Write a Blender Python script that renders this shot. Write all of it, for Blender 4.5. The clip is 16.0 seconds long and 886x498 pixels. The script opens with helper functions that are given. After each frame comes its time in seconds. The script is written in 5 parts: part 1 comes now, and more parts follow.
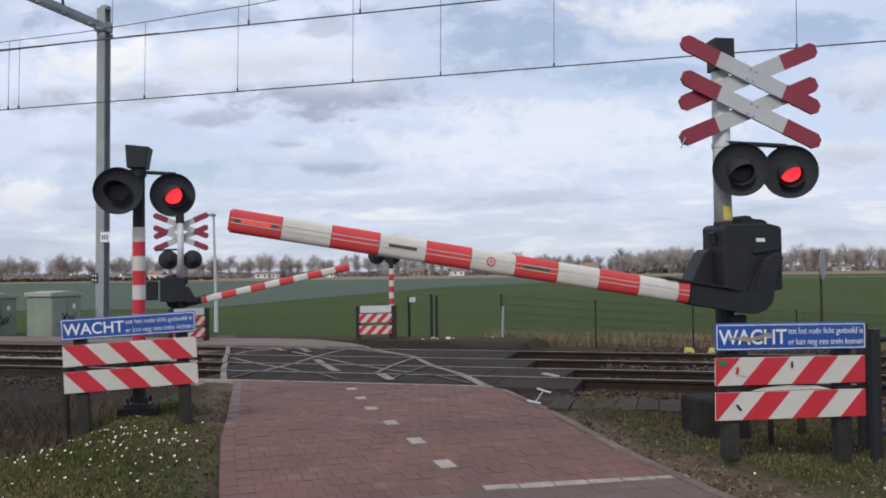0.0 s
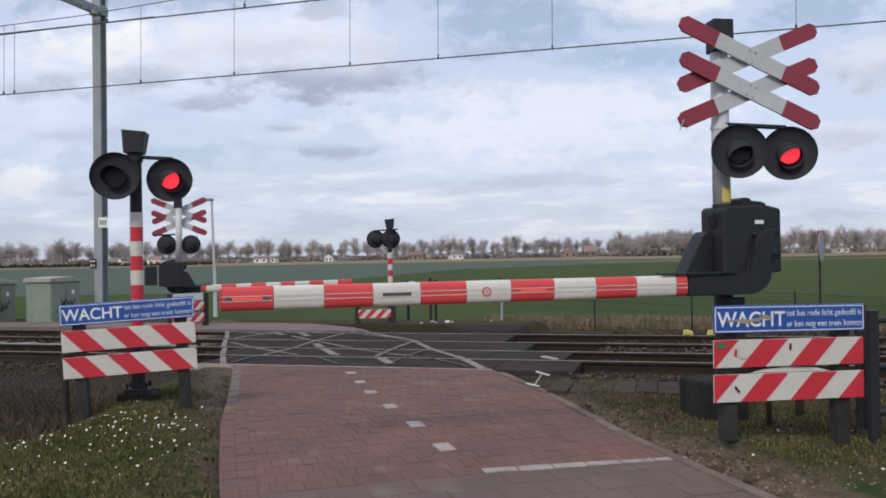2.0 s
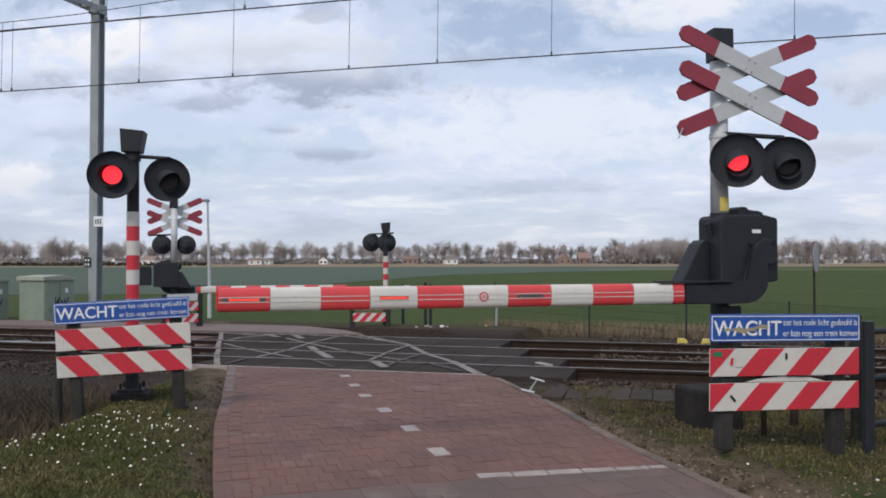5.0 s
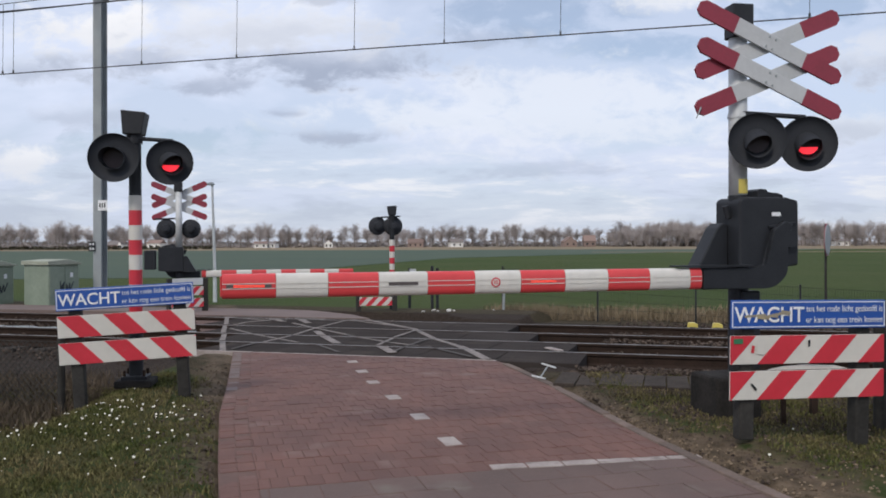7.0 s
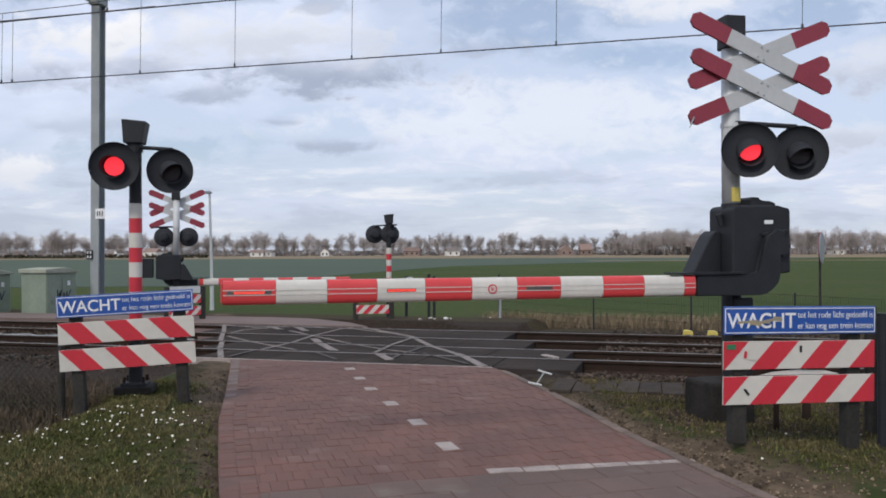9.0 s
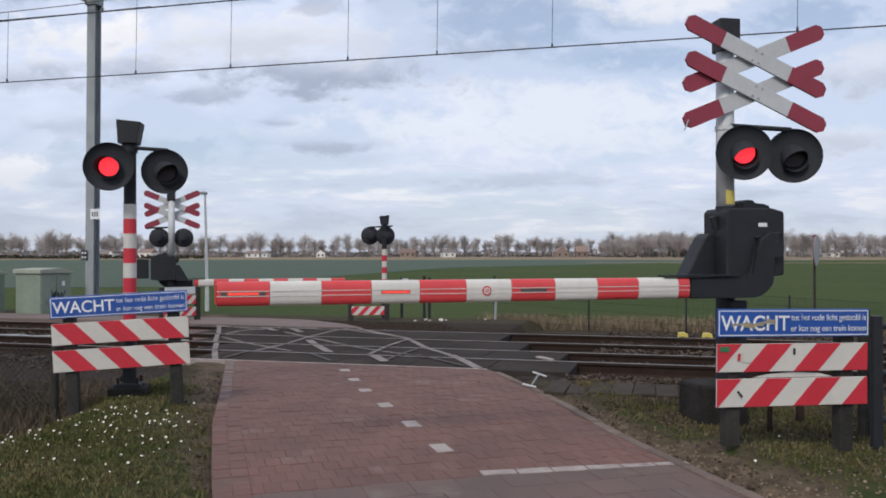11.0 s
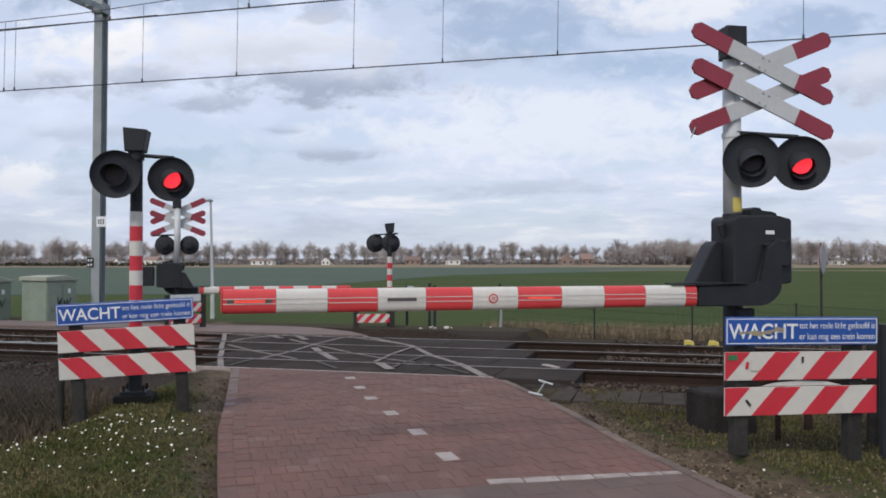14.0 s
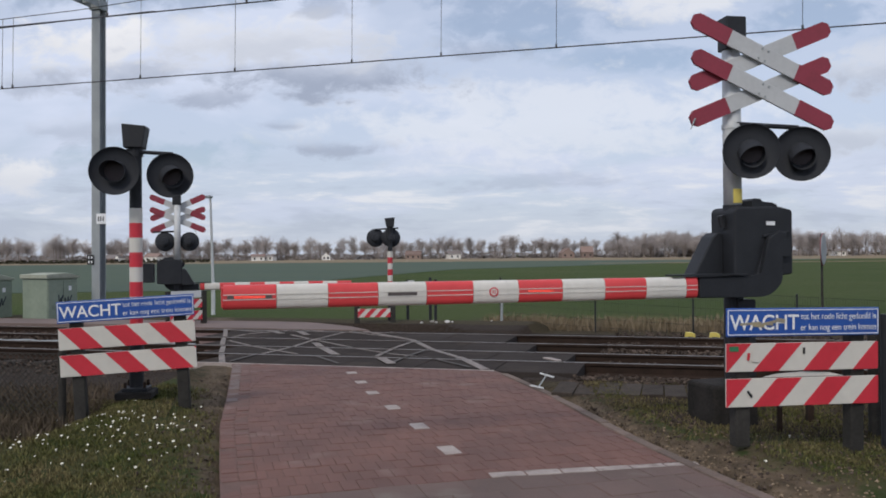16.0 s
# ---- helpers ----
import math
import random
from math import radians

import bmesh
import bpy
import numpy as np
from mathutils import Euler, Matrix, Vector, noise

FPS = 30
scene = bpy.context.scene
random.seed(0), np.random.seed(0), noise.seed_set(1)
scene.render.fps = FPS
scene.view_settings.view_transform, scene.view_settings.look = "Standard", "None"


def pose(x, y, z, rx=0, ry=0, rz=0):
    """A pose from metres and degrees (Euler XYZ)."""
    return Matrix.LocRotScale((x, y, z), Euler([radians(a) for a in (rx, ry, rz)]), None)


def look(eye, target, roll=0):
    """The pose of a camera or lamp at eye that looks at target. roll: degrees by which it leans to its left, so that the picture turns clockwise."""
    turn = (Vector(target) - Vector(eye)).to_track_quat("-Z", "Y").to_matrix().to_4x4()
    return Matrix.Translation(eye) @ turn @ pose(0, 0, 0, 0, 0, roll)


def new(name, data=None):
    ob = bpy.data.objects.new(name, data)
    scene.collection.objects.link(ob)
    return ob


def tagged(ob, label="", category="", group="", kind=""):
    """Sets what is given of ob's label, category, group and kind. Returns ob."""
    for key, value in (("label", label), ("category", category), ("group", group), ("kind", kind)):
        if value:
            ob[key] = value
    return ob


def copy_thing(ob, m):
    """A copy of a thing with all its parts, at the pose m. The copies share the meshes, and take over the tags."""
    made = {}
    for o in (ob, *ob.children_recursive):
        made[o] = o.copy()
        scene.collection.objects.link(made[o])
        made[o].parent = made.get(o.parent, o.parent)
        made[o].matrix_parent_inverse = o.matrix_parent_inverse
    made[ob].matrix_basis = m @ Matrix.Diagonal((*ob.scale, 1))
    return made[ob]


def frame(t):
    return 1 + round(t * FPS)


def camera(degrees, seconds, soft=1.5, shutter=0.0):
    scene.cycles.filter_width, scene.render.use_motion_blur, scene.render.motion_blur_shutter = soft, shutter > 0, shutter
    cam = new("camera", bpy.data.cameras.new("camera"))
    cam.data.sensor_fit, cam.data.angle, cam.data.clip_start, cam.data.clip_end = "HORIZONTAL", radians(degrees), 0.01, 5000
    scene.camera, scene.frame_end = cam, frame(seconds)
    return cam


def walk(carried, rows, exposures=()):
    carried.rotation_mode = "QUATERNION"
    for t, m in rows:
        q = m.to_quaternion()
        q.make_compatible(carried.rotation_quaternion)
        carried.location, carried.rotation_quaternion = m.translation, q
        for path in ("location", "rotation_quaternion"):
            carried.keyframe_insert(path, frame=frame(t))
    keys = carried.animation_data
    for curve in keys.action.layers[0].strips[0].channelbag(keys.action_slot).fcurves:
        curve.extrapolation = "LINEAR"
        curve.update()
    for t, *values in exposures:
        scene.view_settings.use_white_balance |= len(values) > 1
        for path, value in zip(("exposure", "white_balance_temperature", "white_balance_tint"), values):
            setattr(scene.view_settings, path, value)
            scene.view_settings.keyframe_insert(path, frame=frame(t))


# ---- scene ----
cam = camera(56.8, 16.0, soft=1.8)
PATH = [
    (0, (0.072, -0.16, 1.444), (0.061, 1.839, 1.501), -0.7),
    (0.5, (0.076, -0.149, 1.446), (0.066, 1.85, 1.497), -1.0),
    (1, (0.076, -0.149, 1.445), (0.068, 1.85, 1.482), -0.9),
    (1.5, (0.081, -0.151, 1.445), (0.07, 1.849, 1.471), -1.0),
    (2, (0.078, -0.146, 1.445), (0.069, 1.854, 1.462), -1.0),
    (2.5, (0.076, -0.144, 1.447), (0.065, 1.856, 1.465), -0.8),
    (3, (0.067, -0.141, 1.445), (0.058, 1.858, 1.473), -0.5),
    (3.5, (0.056, -0.143, 1.445), (0.051, 1.857, 1.477), -0.3),
    (5.8, (0.055, -0.135, 1.433), (0.061, 1.864, 1.452), -0.1),
    (6, (0.054, -0.118, 1.428), (0.058, 1.882, 1.435), -0.2),
    (6.5, (0.062, -0.024, 1.443), (0.047, 1.976, 1.437), -0.4),
    (7, (0.015, 0.05, 1.453), (0.006, 2.05, 1.44), -0.2),
    (7.5, (-0.007, 0.068, 1.446), (0.004, 2.068, 1.441), 0.1),
    (8, (0.008, 0.029, 1.461), (0.02, 2.029, 1.494), 0.3),
    (8.5, (-0.001, -0.03, 1.449), (0.013, 1.97, 1.486), 0.0),
    (9, (0.007, -0.038, 1.443), (0.007, 1.962, 1.451), -0.2),
    (11.5, (0.018, -0.039, 1.446), (0.029, 1.961, 1.461), -0.0),
    (12, (0.015, -0.039, 1.448), (0.023, 1.96, 1.481), 0.0),
    (12.5, (0.009, -0.031, 1.443), (0.011, 1.969, 1.486), 0.1),
    (13, (0.009, -0.026, 1.444), (0.011, 1.974, 1.48), 0.2),
    (13.5, (0.007, -0.026, 1.441), (0.01, 1.974, 1.47), 0.1),
    (14, (0.007, -0.027, 1.445), (0.005, 1.973, 1.475), 0.0),
    (14.5, (0.008, -0.028, 1.444), (-0.002, 1.972, 1.479), -0.1),
    (15, (0.009, -0.026, 1.444), (-0.002, 1.974, 1.473), -0.3),
    (15.5, (0.008, -0.027, 1.442), (0.0, 1.973, 1.465), -0.4),
    (16, (0.009, -0.018, 1.442), (0.006, 1.982, 1.458), -0.5),
]
walk(cam, [(t, look(eye, target, roll)) for t, eye, target, roll in PATH], [(0, 0.0), (15.0, 0.0), (15.5, -0.05), (16.0, -0.14)])

# ---- world, sun ----
SUN_EL, SUN_AZ = radians(42), radians(205)      # azimuth clockwise from +Y


def make_world():
    w = bpy.data.worlds.new("sky")
    w.use_nodes = True
    nt = w.node_tree
    nt.nodes.clear()
    N, L = nt.nodes.new, nt.links.new
    out, bg = N("ShaderNodeOutputWorld"), N("ShaderNodeBackground")
    sky = N("ShaderNodeTexSky")
    sky.sky_type, sky.sun_disc = "NISHITA", False
    sky.sun_elevation, sky.sun_rotation = SUN_EL, SUN_AZ
    sky.air_density, sky.dust_density, sky.ozone_density = 1.0, 1.0, 2.5
    co = N("ShaderNodeTexCoord")
    sep = N("ShaderNodeSeparateXYZ")
    L(co.outputs["Generated"], sep.inputs[0])

    def m(op, a, b):
        n = N("ShaderNodeMath")
        n.operation = op
        for i, v in enumerate((a, b)):
            if isinstance(v, (int, float)):
                n.inputs[i].default_value = v
            else:
                L(v, n.inputs[i])
        return n.outputs[0]
    # the cloud deck as a flat layer overhead
    h = m("ADD", m("MAXIMUM", sep.outputs[2], 0.0), 0.30)
    comb = N("ShaderNodeCombineXYZ")
    L(m("DIVIDE", sep.outputs[0], h), comb.inputs[0])
    L(m("DIVIDE", sep.outputs[1], h), comb.inputs[1])

    def nz(scale, detail, rough, dist, off):
        mp = N("ShaderNodeMapping")
        mp.inputs["Location"].default_value = off
        mp.inputs["Scale"].default_value = (1.0, 1.15, 1.0)
        L(comb.outputs[0], mp.inputs[0])
        n = N("ShaderNodeTexNoise")
        n.inputs["Scale"].default_value, n.inputs["Detail"].default_value = scale, detail
        n.inputs["Roughness"].default_value, n.inputs["Distortion"].default_value = rough, dist
        L(mp.outputs[0], n.inputs["Vector"])
        return n.outputs["Fac"]

    def ramp(fac, *stops):
        r = N("ShaderNodeValToRGB")
        r.color_ramp.elements[0].position, r.color_ramp.elements[0].color = stops[0]
        r.color_ramp.elements[1].position, r.color_ramp.elements[1].color = stops[1]
        for p, c in stops[2:]:
            r.color_ramp.elements.new(p).color = c
        L(fac, r.inputs[0])
        return r.outputs["Color"]

    def mix(fac, a, b):
        n = N("ShaderNodeMix")
        n.data_type = "RGBA"
        L(fac, n.inputs["Factor"])
        for v, s in ((a, n.inputs[6]), (b, n.inputs[7])):
            if isinstance(v, tuple):
                s.default_value = v
            else:
                L(v, s)
        return n.outputs[2]
    veil = ramp(nz(1.25, 5, 0.55, 0.4, (3.1, 1.7, 0)), (0.36, (0.38, 0.38, 0.38, 1)), (0.60, (1, 1, 1, 1)))
    puff = ramp(nz(2.7, 6, 0.48, 0.1, (2.17, 5.62, 0)), (0.50, (0, 0, 0, 1)), (0.62, (1, 1, 1, 1)))
    under = ramp(nz(2.7, 6, 0.48, 0.1, (2.17, 5.51, 0)), (0.47, (0, 0, 0, 1)), (0.62, (1, 1, 1, 1)))

    # the sky ahead as a plane: p to the side, q upward
    ahead = m("MAXIMUM", sep.outputs[1], 0.02)
    p, q = m("DIVIDE", sep.outputs[0], ahead), m("DIVIDE", sep.outputs[2], ahead)
    plane = N("ShaderNodeCombineXYZ")
    L(p, plane.inputs[0])
    L(q, plane.inputs[1])

    def rough(scale, stretch, detail, seed, gain=0.62):
        mp = N("ShaderNodeMapping")
        mp.inputs["Location"].default_value = (seed, seed * 0.7, 0)
        mp.inputs["Scale"].default_value = (1.0, stretch, 1.0)
        L(plane.outputs[0], mp.inputs[0])
        n = N("ShaderNodeTexNoise")
        n.inputs["Scale"].default_value, n.inputs["Detail"].default_value = scale, detail
        n.inputs["Roughness"].default_value, n.inputs["Distortion"].default_value = gain, 0.25
        L(mp.outputs[0], n.inputs["Vector"])
        return n.outputs["Fac"]

    def clamp(v, lo, hi, a=0.0, b=1.0):
        n = N("ShaderNodeMapRange")
        n.interpolation_type = "SMOOTHSTEP"
        L(v, n.inputs[0])
        for i, lim in enumerate((lo, hi, a, b)):
            n.inputs[i + 1].default_value = lim
        return n.outputs[0]

    edge, grain, wisps = rough(17.0, 1.7, 8, 4.3), rough(9.0, 2.2, 7, 1.9), rough(7.0, 5.2, 7, 8.8)
    frayed = m("MULTIPLY", m("SUBTRACT", edge, 0.5), 3.8)

    def blob(c, size):
        """One cloud: full in its middle, frayed at its rim; also how far below its middle a place lies."""
        off = N("ShaderNodeVectorMath")
        off.operation = "SUBTRACT"
        L(plane.outputs[0], off.inputs[0])
        off.inputs[1].default_value = (c[0], c[1], 0)
        div = N("ShaderNodeVectorMath")
        div.operation = "DIVIDE"
        L(off.outputs[0], div.inputs[0])
        div.inputs[1].default_value = (size[0], size[1], 1)
        ln = N("ShaderNodeVectorMath")
        ln.operation = "LENGTH"
        L(div.outputs[0], ln.inputs[0])
        xyz = N("ShaderNodeSeparateXYZ")
        L(div.outputs[0], xyz.inputs[0])
        return clamp(m("ADD", m("SUBTRACT", 1.05, ln.outputs["Value"]), frayed), -0.25, 0.75), xyz.outputs[1]

    white, grey = 0.0, 0.0
    for cx, cz, wide, tall, bright, dark in (
            (-0.44, 0.262, 0.085, 0.034, 1.0, 0.25), (-0.41, 0.228, 0.10, 0.026, 0.3, 0.75), (-0.23, 0.262, 0.16, 0.036, 0.65, 0.45),
            (-0.18, 0.226, 0.16, 0.034, 0.2, 0.95), (-0.285, 0.200, 0.07, 0.018, 0.1, 0.75), (-0.14, 0.131, 0.068, 0.013, 0.0, 0.80),
            (-0.45, 0.160, 0.07, 0.018, 0.1, 0.45), (-0.155, 0.306, 0.04, 0.017, 0.0, 0.55), (-0.535, 0.102, 0.035, 0.022, 1.0, 0.2),
            (0.515, 0.222, 0.06, 0.030, 0.5, 0.65), (0.47, 0.140, 0.10, 0.018, 0.5, 0.50), (0.035, 0.253, 0.055, 0.018, 0.0, 0.45),
            (0.27, 0.316, 0.12, 0.026, 0.7, 0.10), (0.12, 0.165, 0.26, 0.060, 0.45, 0.0), (-0.52, 0.215, 0.06, 0.018, 0.2, 0.60), (-0.217, 0.162, 0.024, 0.006, 0.0, 0.60)):
        d, low_side = blob((cx + 0.014, cz), (wide, tall))
        white = m("MAXIMUM", m("MULTIPLY", d, bright), white)
        shade = clamp(m("ADD", low_side, m("MULTIPLY", m("SUBTRACT", grain, 0.5), 2.0)), 0.75, -0.45, 0.30, 1.0)
        grey = m("MAXIMUM", m("MULTIPLY", m("MULTIPLY", d, shade), dark), grey)
    # open blue gaps in the veil, and rows of flat small clouds low over the fields
    gaps = 0.0
    for c, size in (((0.10, 0.290), (0.12, 0.045)), ((0.24, 0.235), (0.13, 0.022)), ((-0.33, 0.125), (0.12, 0.02)), ((0.45, 0.29), (0.08, 0.03)), ((-0.33, 0.32), (0.2, 0.02))):
        gaps = m("MAXIMUM", blob(c, size)[0], gaps)
    veil = m("MULTIPLY", m("MAXIMUM", veil, 0.72), m("SUBTRACT", 1.0, m("MULTIPLY", gaps, 0.45)))
    low_rows = m("MULTIPLY", clamp(q, 0.0, 0.03), clamp(q, 0.135, 0.075))
    white = m("MAXIMUM", m("MULTIPLY", clamp(wisps, 0.50, 0.66), m("MULTIPLY", low_rows, 0.95)), white)
    grey = m("MAXIMUM", m("MULTIPLY", clamp(wisps, 0.50, 0.34), m("MULTIPLY", low_rows, 0.50)), grey)
    aside = m("MAXIMUM", clamp(m("ABSOLUTE", p, 0.0), 0.58, 0.72), m("MAXIMUM", clamp(q, 0.34, 0.42), clamp(sep.outputs[1], 0.1, 0.0)))
    base = mix(veil, sky.outputs[0], (6.9, 7.6, 9.35, 1))
    base = mix(white, base, (9.5, 9.55, 9.9, 1))
    base = mix(grey, base, (3.75, 4.3, 5.6, 1))
    cloud = mix(under, (9.9, 9.9, 10.3, 1), (4.6, 4.9, 5.9, 1))
    full = mix(m("MULTIPLY", puff, aside), base, cloud)
    # greyer air towards the horizon
    low = N("ShaderNodeMapRange")
    L(sep.outputs[2], low.inputs[0])
    low.inputs[1].default_value, low.inputs[2].default_value = 0.0, 0.16
    low.inputs[3].default_value, low.inputs[4].default_value = 0.62, 0.0
    full = mix(low.outputs[0], full, (5.3, 5.85, 6.9, 1))
    L(full, bg.inputs[0])
    bg.inputs[1].default_value = 0.104
    L(bg.outputs[0], out.inputs[0])
    scene.world = w


make_world()
sun = new("sun", bpy.data.lights.new("sun", "SUN"))
sun.data.energy, sun.data.angle, sun.data.color = 1.75, radians(12), (1.0, 0.91, 0.79)
sun.matrix_world = look((math.sin(SUN_AZ) * 50, math.cos(SUN_AZ) * 50, 50 * math.tan(SUN_EL)), (0, 0, 0))


# ---- materials ----
def mat(name, c1, c2=None, scale=6.0, rough=0.7, bump=0.0, metal=0.0, fine=40.0, piece=0.0, emit=0.0, stain=None, spec=0.5, isle=0.0):
    """Two noises mix c1 and c2 (broad patches and fine grain); piece varies the tone from object to object."""
    mt = bpy.data.materials.new(name)
    mt.use_nodes = True
    nt = mt.node_tree
    N, L = nt.nodes.new, nt.links.new
    b = nt.nodes["Principled BSDF"]
    b.inputs["Roughness"].default_value, b.inputs["Metallic"].default_value = rough, metal
    b.inputs["Specular IOR Level"].default_value = spec
    c2 = c2 or tuple(v * 0.75 for v in c1)
    co = N("ShaderNodeTexCoord")
    geo = N("ShaderNodeNewGeometry")
    n1, n2 = N("ShaderNodeTexNoise"), N("ShaderNodeTexNoise")
    for n, s, d in ((n1, scale, 4), (n2, fine, 3)):
        n.inputs["Scale"].default_value, n.inputs["Detail"].default_value = s, d
        L(geo.outputs["Position"], n.inputs["Vector"])
    add = N("ShaderNodeMath")
    add.operation = "MULTIPLY_ADD"
    L(n2.outputs["Fac"], add.inputs[0])
    add.inputs[1].default_value = 0.6
    L(n1.outputs["Fac"], add.inputs[2])
    rp = N("ShaderNodeMapRange")
    L(add.outputs[0], rp.inputs[0])
    rp.inputs[1].default_value, rp.inputs[2].default_value = 0.55, 1.05
    mx = N("ShaderNodeMix")
    mx.data_type = "RGBA"
    mx.inputs[6].default_value, mx.inputs[7].default_value = (*c1, 1), (*c2, 1)
    L(rp.outputs[0], mx.inputs["Factor"])
    col = mx.outputs[2]
    if stain:
        n3 = N("ShaderNodeTexNoise")
        n3.inputs["Scale"].default_value, n3.inputs["Detail"].default_value = stain[1], 6
        L(geo.outputs["Position"], n3.inputs["Vector"])
        r3 = N("ShaderNodeMapRange")
        r3.inputs[1].default_value, r3.inputs[2].default_value = stain[2], stain[2] + 0.12
        L(n3.outputs["Fac"], r3.inputs[0])
        m3 = N("ShaderNodeMix")
        m3.data_type = "RGBA"
        L(r3.outputs[0], m3.inputs["Factor"])
        L(col, m3.inputs[6])
        m3.inputs[7].default_value = (*stain[0], 1)
        col = m3.outputs[2]
    if isle:
        mr = N("ShaderNodeMapRange")
        L(geo.outputs["Random Per Island"], mr.inputs[0])
        mr.inputs[3].default_value, mr.inputs[4].default_value = 1 - isle, 1 + isle
        hs = N("ShaderNodeHueSaturation")
        L(mr.outputs[0], hs.inputs["Value"])
        L(col, hs.inputs["Color"])
        col = hs.outputs[0]
    if piece:
        oi = N("ShaderNodeObjectInfo")
        mr = N("ShaderNodeMapRange")
        L(oi.outputs["Random"], mr.inputs[0])
        mr.inputs[3].default_value, mr.inputs[4].default_value = 1 - piece, 1 + piece
        hs = N("ShaderNodeHueSaturation")
        L(mr.outputs[0], hs.inputs["Value"])
        L(col, hs.inputs["Color"])
        col = hs.outputs[0]
    L(col, b.inputs["Base Color"])
    if bump:
        bp = N("ShaderNodeBump")
        bp.inputs["Strength"].default_value, bp.inputs["Distance"].default_value = bump, 0.01
        L(add.outputs[0], bp.inputs["Height"])
        L(bp.outputs[0], b.inputs["Normal"])
    if emit:
        b.inputs["Emission Color"].default_value = (*c1, 1)
        b.inputs["Emission Strength"].default_value = emit
    return mt


